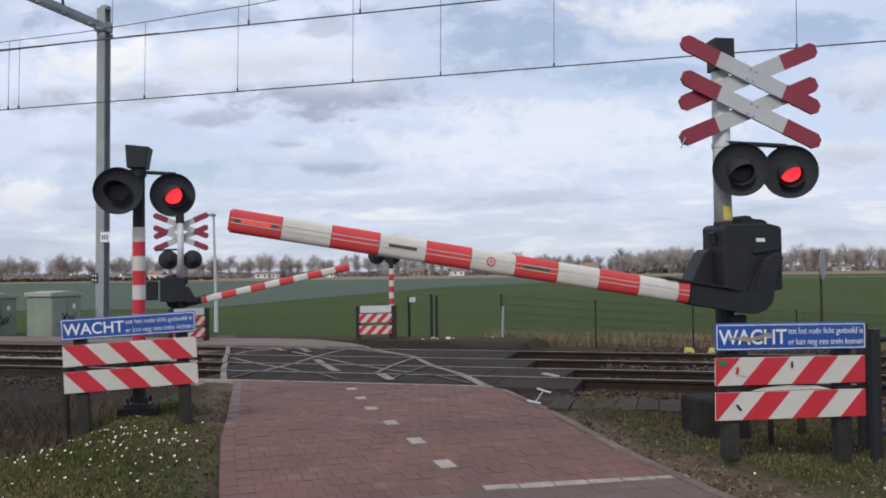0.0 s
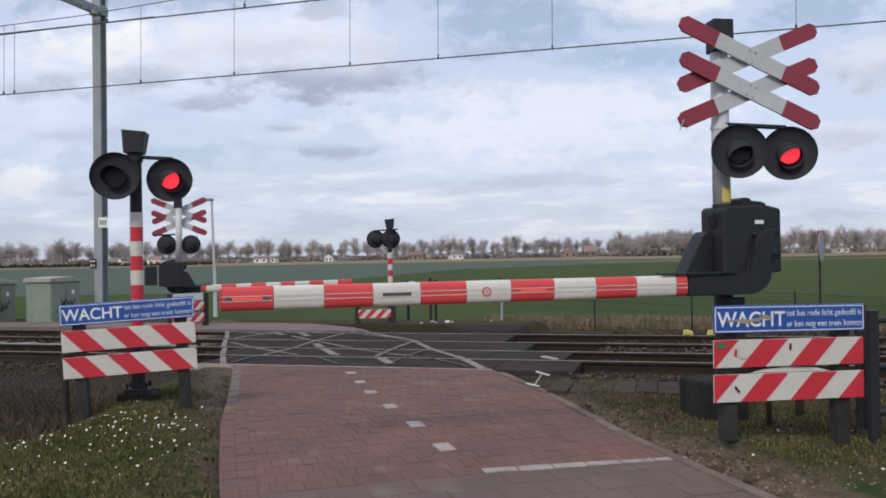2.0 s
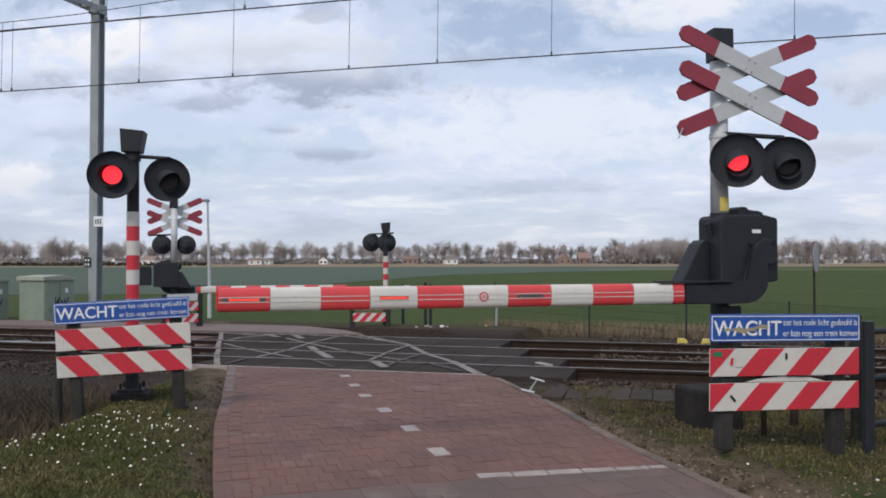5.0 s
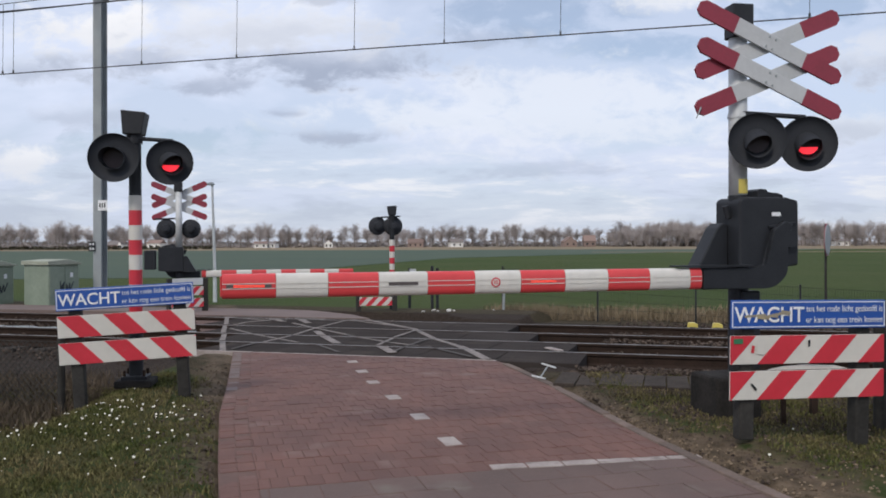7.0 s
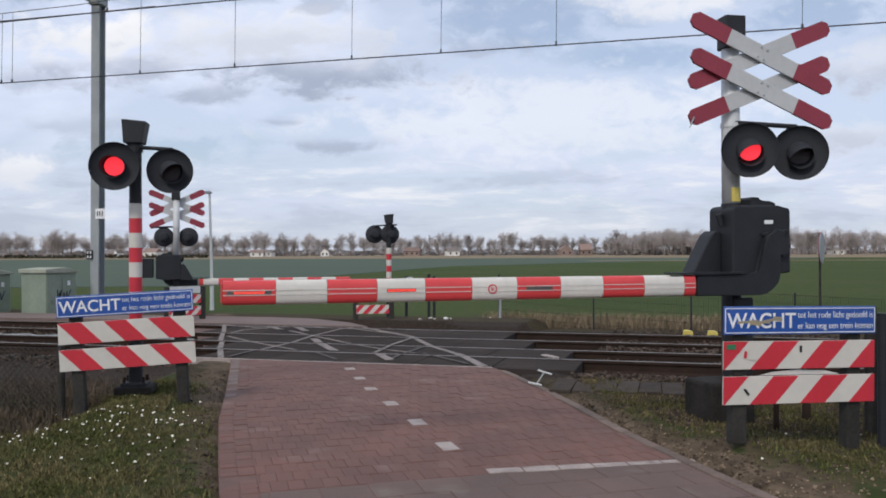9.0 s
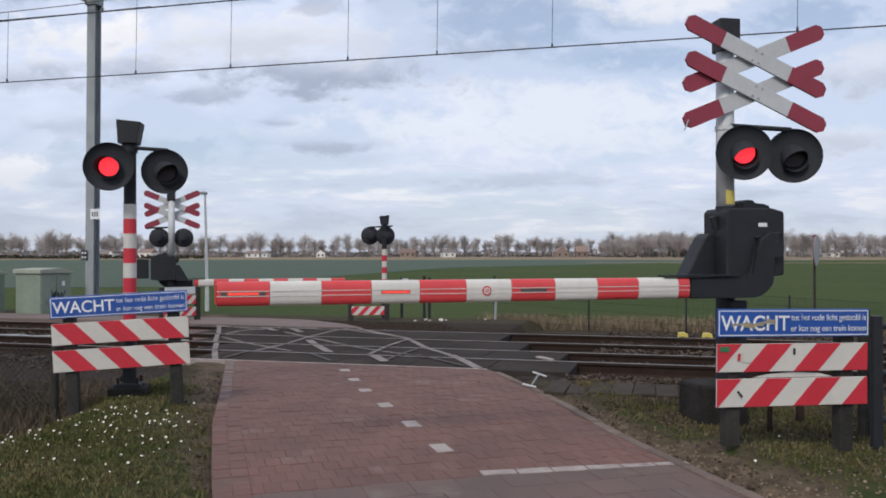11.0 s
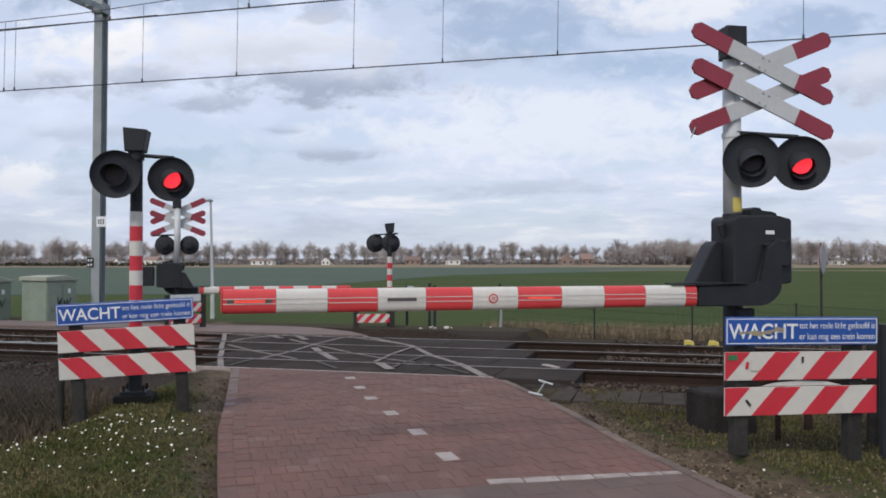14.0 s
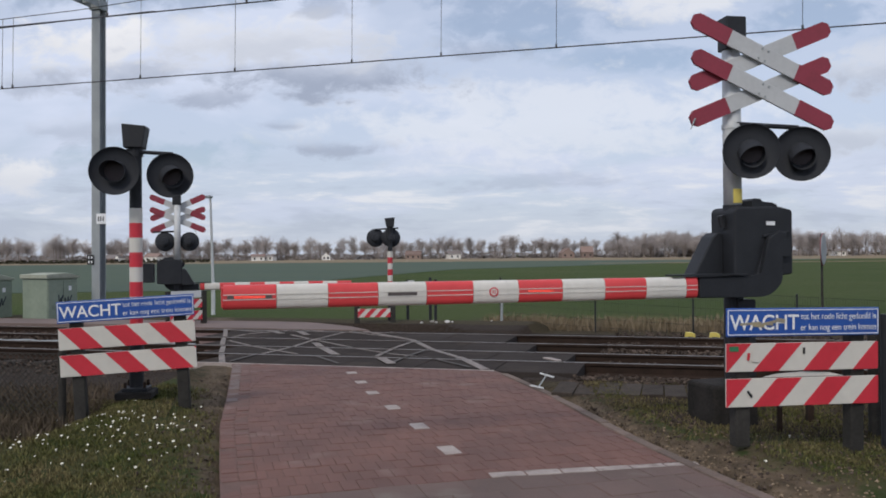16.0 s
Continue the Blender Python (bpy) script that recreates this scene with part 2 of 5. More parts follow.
M = {
    "blade": mat("grass_blade", (0.064, 0.078, 0.022), (0.160, 0.130, 0.068), 1.6, 0.85, 0, fine=26, spec=0.1, isle=0.5),
    "crop": mat("blue_green_crop", (0.070, 0.098, 0.078), (0.085, 0.112, 0.080), 0.03, 0.95, 0.3, fine=0.8, spec=0.1),
    "stubble": mat("stubble", (0.26, 0.20, 0.13), (0.20, 0.16, 0.11), 0.02, 0.95, 0.2, fine=0.3, spec=0.1),
    "tile": mat("red_tile", (0.168, 0.083, 0.066), (0.112, 0.060, 0.051), 1.3, 0.85, 0.5, fine=70, piece=0.08, stain=((0.19, 0.125, 0.11), 1.7, 0.60)),
    "tile_rest": mat("red_tile_field", (0.168, 0.083, 0.066), (0.112, 0.060, 0.051), 1.3, 0.85, 0.5, fine=70, isle=0.08, stain=((0.19, 0.125, 0.11), 1.7, 0.60)),
    "tile_grey": mat("brown_tile", (0.150, 0.098, 0.085), (0.10, 0.070, 0.062), 1.6, 0.85, 0.5, fine=70, piece=0.08, stain=((0.17, 0.14, 0.12), 1.9, 0.58)),
    "joint": mat("sand_joint", (0.150, 0.090, 0.076), (0.105, 0.065, 0.056), 8, 0.95, 0.3),
    "kerb": mat("concrete_kerb", (0.175, 0.128, 0.105), (0.095, 0.072, 0.060), 4, 0.9, 0.5, piece=0.15),
    "concrete": mat("dark_concrete", (0.036, 0.033, 0.031), (0.018, 0.017, 0.016), 5, 0.9, 0.6, spec=0.12),
    "panel": mat("crossing_panel", (0.054, 0.046, 0.043), (0.034, 0.029, 0.027), 1.5, 1.0, 0.5, fine=60, piece=0.1, stain=((0.07, 0.058, 0.05), 1.1, 0.6), spec=0.05),
    "farroad": mat("far_paving", (0.185, 0.138, 0.125), (0.135, 0.102, 0.093), 1.0, 0.9, 0.3, fine=20),
    "paint": mat("road_paint", (0.42, 0.37, 0.34), (0.25, 0.21, 0.195), 5, 0.8, 0.2, fine=50, stain=((0.20, 0.17, 0.155), 6, 0.56)),
    "wornpaint": mat("worn_road_paint", (0.275, 0.24, 0.22), (0.13, 0.11, 0.10), 6, 0.8, 0.2, fine=40, stain=((0.08, 0.075, 0.07), 4, 0.54)),
    "fadedpaint": mat("faded_road_paint", (0.095, 0.082, 0.076), (0.062, 0.054, 0.05), 6, 0.85, 0.2, fine=40, stain=((0.06, 0.052, 0.048), 4, 0.52)),
    "steelrail": mat("rail_steel", (0.25, 0.225, 0.205), (0.14, 0.12, 0.105), 3, 0.42, 0, metal=0.9),
    "rust": mat("rusty_rail", (0.040, 0.026, 0.020), (0.023, 0.016, 0.013), 6, 0.9, 0.4, spec=0.15),
    "ballast": mat("ballast_stone", (0.100, 0.076, 0.062), (0.034, 0.026, 0.021), 9, 0.95, 0.4, isle=0.65, spec=0.15),
    "sleeper": mat("sleeper", (0.068, 0.058, 0.052), (0.030, 0.025, 0.022), 5, 0.9, 0.5, spec=0.15),
    "red": mat("red_reflective", (0.56, 0.030, 0.050), (0.48, 0.026, 0.042), 3, 0.42, 0, fine=18, stain=((0.50, 0.06, 0.07), 9, 0.68)),
    "white": mat("white_reflective", (0.62, 0.60, 0.55), (0.54, 0.525, 0.485), 2.5, 0.42, 0, fine=15, stain=((0.55, 0.50, 0.46), 7, 0.70)),
    "boomred": mat("boom_red", (0.66, 0.062, 0.066), (0.58, 0.05, 0.055), 4, 0.38, 0, fine=22),
    "boomwhite": mat("boom_white", (0.68, 0.66, 0.61), (0.58, 0.565, 0.525), 3, 0.38, 0, fine=20, stain=((0.55, 0.53, 0.5), 8, 0.68)),
    "blue": mat("blue_sign", (0.018, 0.085, 0.36), (0.015, 0.07, 0.31), 4, 0.4, 0),
    "letter": mat("letter_white", (0.80, 0.82, 0.84), (0.70, 0.72, 0.74), 8, 0.5, 0),
    # saltire shade sits in these colours: white greyed, red dulled as if backlit
    "crossgrey": mat("cross_white_shaded", (0.50, 0.515, 0.53), (0.43, 0.445, 0.46), 5, 0.5, 0, fine=30),
    "crossred": mat("cross_red_backlit", (0.27, 0.030, 0.055), (0.22, 0.026, 0.045), 5, 0.5, 0),
    "black": mat("black_paint", (0.015, 0.017, 0.021), (0.023, 0.025, 0.030), 6, 0.55, 0.1, fine=50, spec=0.3),
    # black lifted towards blue: glare of the sky behind is put into the colour
    "lampblack": mat("lamp_black_hazed", (0.030, 0.033, 0.040), (0.036, 0.039, 0.046), 5, 0.75, 0.0, fine=40, spec=0.2),
    "galv": mat("galvanised", (0.60, 0.62, 0.63), (0.50, 0.52, 0.53), 6, 0.55, 0.05, metal=0.1, fine=30),
    "mast": mat("mast_steel", (0.33, 0.36, 0.375), (0.26, 0.285, 0.30), 2, 0.65, 0.1, metal=0.1),
    "wire": mat("wire", (0.05, 0.05, 0.055), (0.035, 0.035, 0.04), 8, 0.6, 0),
    "post": mat("plastic_post", (0.046, 0.044, 0.041), (0.024, 0.023, 0.021), 6, 0.8, 0.3, spec=0.2),
    "cabinet": mat("cabinet_green", (0.25, 0.30, 0.235), (0.19, 0.235, 0.185), 2, 0.6, 0.1, fine=14, stain=((0.12, 0.15, 0.115), 2.4, 0.63)),
    "cabinet_roof": mat("cabinet_roof", (0.36, 0.38, 0.31), (0.27, 0.29, 0.23), 3, 0.7, 0.1),
    "lens": mat("red_lens_dark", (0.038, 0.022, 0.026), (0.030, 0.020, 0.024), 8, 0.4, 0, spec=0.3),
    "glow": mat("red_glow", (1.0, 0.035, 0.055), (1.0, 0.03, 0.05), 8, 0.4, 0, emit=1.0),
    "ledglow": mat("led_glow", (1.0, 0.075, 0.05), (1.0, 0.06, 0.04), 8, 0.4, 0, emit=0.75),
    "leddark": mat("led_dark", (0.10, 0.085, 0.08), (0.07, 0.06, 0.06), 8, 0.4, 0),
    "yellow": mat("yellow", (0.62, 0.53, 0.13), (0.5, 0.40, 0.08), 8, 0.5, 0),
    "green": mat("green_label", (0.03, 0.18, 0.08), (0.03, 0.15, 0.07), 8, 0.5, 0),
    # both tree tones are lightened to paint in the haze of distance
    "hazed_bark": mat("hazed_bark", (0.27, 0.235, 0.215), (0.21, 0.18, 0.165), 0.3, 0.95, 0, fine=2, piece=0.2, spec=0.1),
    "hazed_twig": mat("twigs", (0.43, 0.395, 0.385), (0.34, 0.31, 0.30), 0.2, 0.95, 0, fine=1, piece=0.22, spec=0.1),
    "hedge": mat("far_hedge", (0.085, 0.080, 0.058), (0.055, 0.053, 0.038), 0.15, 0.95, 0, fine=1, spec=0.1),
    "brickwall": mat("house_brick", (0.27, 0.20, 0.17), (0.22, 0.16, 0.14), 0.5, 0.9, 0, piece=0.2),
    "render": mat("house_white", (0.78, 0.77, 0.74), (0.68, 0.67, 0.64), 0.5, 0.8, 0),
    "roof": mat("roof_tile", (0.19, 0.165, 0.155), (0.14, 0.125, 0.12), 0.6, 0.8, 0, piece=0.3),
    "redroof": mat("red_roof_tile", (0.24, 0.165, 0.14), (0.20, 0.14, 0.12), 0.6, 0.8, 0, piece=0.2),
    "glass": mat("window_glass", (0.03, 0.035, 0.04), (0.02, 0.025, 0.03), 3, 0.1, 0),
    "smear": mat("paint_smear", (0.36, 0.30, 0.17), (0.25, 0.23, 0.20), 30, 0.7, 0),
    "plank": mat("weathered_tile", (0.068, 0.056, 0.048), (0.040, 0.033, 0.028), 7, 0.9, 0.6, piece=0.15, spec=0.1),
    "reed": mat("dry_reed", (0.27, 0.21, 0.14), (0.16, 0.13, 0.08), 1.5, 0.9, 0, fine=12, spec=0.2),
    "leaf": mat("dead_leaf", (0.24, 0.185, 0.13), (0.11, 0.082, 0.054), 9, 0.85, 0, fine=30, spec=0.15, isle=0.5),
    "brush": mat("dead_brush", (0.115, 0.088, 0.062), (0.058, 0.047, 0.035), 2, 0.9, 0, fine=12, spec=0.2),
    "petal": mat("daisy_white", (0.70, 0.68, 0.60), (0.62, 0.60, 0.52), 20, 0.7, 0),
    "litter": mat("litter_white", (0.62, 0.60, 0.57), (0.45, 0.43, 0.41), 9, 0.7, 0),
    "graffiti": mat("graffiti", (0.02, 0.035, 0.05), (0.02, 0.03, 0.04), 9, 0.6, 0),
}


# ---- building helpers ----
def box(bm, c, s, r=None, bevel=0.0):
    res = bmesh.ops.create_cube(bm, size=1.0)
    vs = res["verts"]
    m = Matrix.Translation(c) @ (r or Matrix()) @ Matrix.Diagonal((*s, 1))
    bmesh.ops.transform(bm, matrix=m, verts=vs)
    if bevel:
        es = list({e for v in vs for e in v.link_edges})
        bmesh.ops.bevel(bm, geom=es, offset=bevel, segments=2, profile=0.5, affect="EDGES")
    return bm


def rod(bm, a, b, r1, r2=None, seg=10):
    a, b = Vector(a), Vector(b)
    d = b - a
    q = d.to_track_quat("Z", "Y").to_matrix().to_4x4()
    bmesh.ops.create_cone(bm, cap_ends=True, segments=seg, radius1=r1, radius2=r1 if r2 is None else r2, depth=d.length,
                          matrix=Matrix.Translation((a + b) / 2) @ q)
    return bm


def prism(bm, pts, y0, y1, bevel=0.0):
    """A polygon in the xz plane, given thickness along y."""
    a = [bm.verts.new((x, y0, z)) for x, z in pts]
    b = [bm.verts.new((x, y1, z)) for x, z in pts]
    n = len(pts)
    fs = [bm.faces.new(a), bm.faces.new(b[::-1])]
    fs += [bm.faces.new((a[i], b[i], b[(i + 1) % n], a[(i + 1) % n])) for i in range(n)]
    if bevel:
        es = list({e for f in fs for e in f.edges})
        bmesh.ops.bevel(bm, geom=es, offset=bevel, segments=2, profile=0.5, affect="EDGES")
    bmesh.ops.recalc_face_normals(bm, faces=bm.faces[:])
    return bm


def slab(bm, pts, z0, z1):
    """A polygon in the xy plane, given thickness along z."""
    a = [bm.verts.new((x, y, z0)) for x, y in pts]
    b = [bm.verts.new((x, y, z1)) for x, y in pts]
    n = len(pts)
    bm.faces.new(a[::-1])
    bm.faces.new(b)
    for i in range(n):
        bm.faces.new((a[i], a[(i + 1) % n], b[(i + 1) % n], b[i]))
    bmesh.ops.recalc_face_normals(bm, faces=bm.faces[:])
    return bm


def mesh_of(name, bm, material, smooth=False):
    me = bpy.data.meshes.new(name)
    bm.to_mesh(me)
    bm.free()
    me.materials.append(material)
    if smooth:
        for p in me.polygons:
            p.use_smooth = True
    return me


def part(name, bm, material, parent, label="", smooth=False, at=None):
    ob = new(name, mesh_of(name, bm, material, smooth))
    ob.parent = parent
    if at is not None:
        ob.matrix_basis = at
    return tagged(ob, label)


def thing(name, m, label, category, group=""):
    ob = new(name)
    ob.empty_display_size = 0.2
    ob.matrix_basis = m
    return tagged(ob, label, category, group)


def sheet(name, bm, material, label, category="", kind="structure"):
    return tagged(new(name, mesh_of(name, bm, material)), label, category, "", kind)


def B():
    return bmesh.new()


rnd = random.Random(4)

# the tracks run along TU; TN points across them, away from the viewer
TA = radians(-15)
TU, TN = Vector((math.cos(TA), math.sin(TA))), Vector((-math.sin(TA), math.cos(TA)))
TRACK = pose(0, 0, 0, 0, 0, -15)           # local x along the track, local y across it
RAILS = (11.15, 12.65, 14.0, 15.5)
RAIL_TOPS = (-0.019, -0.075, -0.085, -0.090)   # both tracks lie canted
DECK_TOP = [(10.08, -0.008), (11.15, -0.020), (12.65, -0.078), (14.0, -0.088), (15.5, -0.092), (17.3, -0.08)]
PANEL_Y0, PANEL_Y1 = 10.08, 15.75
# the road runs along its own axis
ROAD = pose(0.03, 6.06, 0, 0, 0, 16)


def lerp_table(tab, v):
    if v <= tab[0][0]:
        return tab[0][1]
    for (a, p), (b, q) in zip(tab, tab[1:]):
        if v <= b:
            return p + (q - p) * (v - a) / (b - a)
    return tab[-1][1]


ROAD_L = [(-14, -1.66), (0, -1.64), (1.5, -1.62), (3.0, -1.53), (5.5, -1.41)]
ROAD_R = [(-14, 1.45), (-1.2, 1.47), (0, 1.52), (0.9, 1.60), (2.0, 1.71), (3.4, 1.76), (4.6, 1.67), (6, 1.5)]


def road_local(x, y):
    v = ROAD.inverted() @ Vector((x, y, 0))
    return v.x, v.y


DECK_L = [(10.0, -6.3), (17.3, -10.6)]
DECK_R = [(10.0, -1.1), (11.1, -1.1), (13.5, -2.2), (15.0, -3.1), (17.3, -4.6)]


# ---- ground, fields, road, tracks ----
def ground_z(x, y):
    """Height of the ground sheet: verges near the road, the sunk track bed, the lower fields beyond."""
    p = TRACK.inverted() @ Vector((x, y, 0))
    d = p.y
    z = 0.02 + 0.05 * noise.noise((x * 0.5, y * 0.5, 0)) + 0.025 * noise.noise((x * 2.1, y * 2.1, 3))
    if -3.25 < x < -2:
        z += 0.06 * min(1, max(0, (y - 6.2) / 1.5)) * (1 if d < 9.6 else 0) * min(1, (-2 - x) / 0.35)
    if x < -3.0:
        z -= 0.12 * min(1, (-3.0 - x) / 0.4) * min(1, max(0, (y - 6.0) / 1.0))
    z += 0.07 * math.exp(-((x - 2.2) ** 2 + (y - 5.75) ** 2) / 0.16)
    k = min(1, max(0, (d - (9.75 if x < 0 else 9.5)) / 0.4))
    z = z * (1 - k) - 0.24 * k
    if p.x < -2.8:
        k = min(1, max(0, (d - 16.2) / 0.3))
        z = z * (1 - k) - 0.10 * k
    k = min(1, max(0, (d - (17.4 if p.x >= -2.8 else 18.9)) / 2.2))
    z = z * (1 - k) + (-0.30 if x < -2.5 else -0.44) * k
    k = min(1, max(0, (d - 21) / 6))
    z = z * (1 - k) - 0.5 * k
    rx, ry = road_local(x, y)
    off = max(lerp_table(ROAD_L, ry) - rx, rx - lerp_table(ROAD_R, ry))
    if 0 <= off < 0.45 and d < 9.9:
        z = min(z, -0.012 + 0.12 * off)
    if lerp_table(ROAD_L, ry) - 0.02 < rx < lerp_table(ROAD_R, ry) + 0.02 and d < 10.6:
        z = -0.08
    if 10.0 < d < 17.5 and lerp_table(DECK_L, d) + 0.05 < p.x < lerp_table(DECK_R, d) - 0.05:
        z = -0.27
    return z


def axis(fine_lo, fine_hi, step, far):
    out = [fine_lo + i * step for i in range(int((fine_hi - fine_lo) / step) + 1)]
    s = step
    while out[-1] < far:
        s *= 1.35
        out.append(out[-1] + s)
    s = step
    while out[0] > -far:
        s *= 1.35
        out.insert(0, out[0] - s)
    return out


def ground_mix(x, y):
    """Shares of bare sand, dry grass, track bed and field at a place."""
    q = TRACK.inverted() @ Vector((x, y, 0))
    rx, ry = road_local(x, y)
    edge = rx - lerp_table(ROAD_R, ry)
    ledge = lerp_table(ROAD_L, ry) - rx
    st = lambda v, lo, hi: min(1.0, max(0.0, (v - lo) / (hi - lo)))
    start = (9.25 if x < 1.9 else 6.9) if x > 0 else (9.95 if x > -3.3 else 6.0)
    bed = st(q.y, start - 0.35, start + 0.35) * (1 - st(q.y, 17.3, 18.2))
    bare = (1 - st(edge, 0.05, 0.50 if y > 6.2 else 0.85)) * (edge > -0.3) * (1 - st(q.y, 7.8, 9.4)) * (0.85 if y > 6.2 else 0.97)
    bare = max(bare, (1 - st(ledge, 0.05, 0.75)) * (ledge > -0.3) * (0.55 + 0.22 * st(ry, 1, 3)))
    dry = max(st(q.y, 6.6, 8.6) * (0.85 if x > 0 else 0.7), (1 - st(abs(q.y - (21 if x > 0.5 else 19.2)), 1.8 if x > 0.5 else 0.8, 4.0 if x > 0.5 else 1.8)) * 0.9)
    fld = st(q.y, 20.3, 21.6) * (1 if x < 0.5 else st(q.y, 20.6, 26))
    return bare, dry, bed, fld


def ground_material():
    mt = bpy.data.materials.new("ground_cover")
    mt.use_nodes = True
    nt = mt.node_tree
    N, L = nt.nodes.new, nt.links.new
    bs = nt.nodes["Principled BSDF"]
    bs.inputs["Roughness"].default_value, bs.inputs["Specular IOR Level"].default_value = 0.95, 0.1
    geo = N("ShaderNodeNewGeometry")

    def nz(scale, detail=4):
        n = N("ShaderNodeTexNoise")
        n.inputs["Scale"].default_value, n.inputs["Detail"].default_value = scale, detail
        L(geo.outputs["Position"], n.inputs["Vector"])
        return n.outputs["Fac"]

    def mixc(f, a, b):
        n = N("ShaderNodeMix")
        n.data_type = "RGBA"
        L(f, n.inputs["Factor"])
        for v, i in ((a, 6), (b, 7)):
            if isinstance(v, tuple):
                n.inputs[i].default_value = (*v, 1)
            else:
                L(v, n.inputs[i])
        return n.outputs[2]

    def rng(v, lo, hi):
        n = N("ShaderNodeMapRange")
        L(v, n.inputs[0])
        n.inputs[1].default_value, n.inputs[2].default_value = lo, hi
        return n.outputs[0]
    broad, mid, fine = nz(0.7), nz(5.0), nz(38.0)
    cols = {
        "": mixc(rng(mid, 0.35, 0.65), (0.036, 0.050, 0.016), (0.070, 0.066, 0.030)),
        "dry": mixc(rng(fine, 0.35, 0.65), (0.082, 0.064, 0.042), (0.034, 0.031, 0.018)),
        "bare": mixc(rng(mid, 0.35, 0.7), (0.160, 0.120, 0.084), (0.060, 0.047, 0.032)),
        "bed": mixc(rng(fine, 0.35, 0.65), (0.056, 0.043, 0.035), (0.020, 0.015, 0.012)),
        "fld": mixc(rng(nz(0.06), 0.35, 0.65), (0.044, 0.070, 0.018), (0.060, 0.078, 0.026)),
    }
    col = cols[""]
    for key in ("dry", "bare", "bed", "fld"):
        at = N("ShaderNodeAttribute")
        at.attribute_name = key
        ad = N("ShaderNodeMath")
        ad.operation = "ADD"
        L(at.outputs["Fac"], ad.inputs[0])
        L(mid if key != "fld" else broad, ad.inputs[1])
        col = mixc(rng(ad.outputs[0], 0.85, 1.1), col, cols[key])
    L(col, bs.inputs["Base Color"])
    bp = N("ShaderNodeBump")
    bp.inputs["Strength"].default_value, bp.inputs["Distance"].default_value = 0.9, 0.03
    L(fine, bp.inputs["Height"])
    L(bp.outputs[0], bs.inputs["Normal"])
    return mt


def make_ground():
    xs, ys = axis(-6.5, 6.0, 0.12, 2600), axis(3.5, 21.5, 0.12, 2600)
    verts = [(x, y, ground_z(x, y)) for y in ys for x in xs]
    n = len(xs)
    faces = [(j * n + i, j * n + i + 1, (j + 1) * n + i + 1, (j + 1) * n + i) for j in range(len(ys) - 1) for i in range(n - 1)]
    me = bpy.data.meshes.new("ground")
    me.from_pydata(verts, [], faces)
    me.materials.append(ground_material())
    shares = [ground_mix(v[0], v[1]) for v in verts]
    for k, key in enumerate(("bare", "dry", "bed", "fld")):
        me.attributes.new(key, "FLOAT", "POINT").data.foreach_set("value", [q[k] for q in shares])
    for p in me.polygons:
        p.use_smooth = True
    tagged(new("ground", me), "grass verges, ballast bed and green fields reaching the horizon", "ground", "", "structure")


make_ground()

bm = B()
slab(bm, [(-14, 48), (1, 112), (52, 176), (140, 262), (-260, 262), (-260, 62), (-60, 42)], -0.52, -0.47)
sheet("field_crop", bm, M["crop"], "blue-green young crop on a flat field", "field")
bm = B()
slab(bm, [(-420, 262), (40, 258), (160, 240), (420, 235), (520, 600), (-520, 600)], -0.52, -0.46)
sheet("field_stubble", bm, M["stubble"], "pale brown strip of bare farmland", "field")
bm = B()
slab(bm, [(30, 170), (300, 150), (300, 156), (32, 176)], -0.5, -0.44)
sheet("field_track", bm, M["stubble"], "pale dirt farm track between fields", "track")

# far paving: the cycle path bends to the left behind the tracks
bm = B()
slab(bm, [(-4.95, 17.70), (-1.55, 16.78), (-2.0, 17.7), (-2.6, 18.4), (-3.1, 18.9), (-4.0, 19.3), (-6.0, 19.75), (-11, 21.0), (-18, 22.6), (-18, 21.2), (-11, 19.6), (-7.2, 18.75), (-5.6, 17.90)], -0.35, -0.072)
sheet("road_far", bm, M["farroad"], "worn reddish paved cycle path bending away behind the tracks", "road")


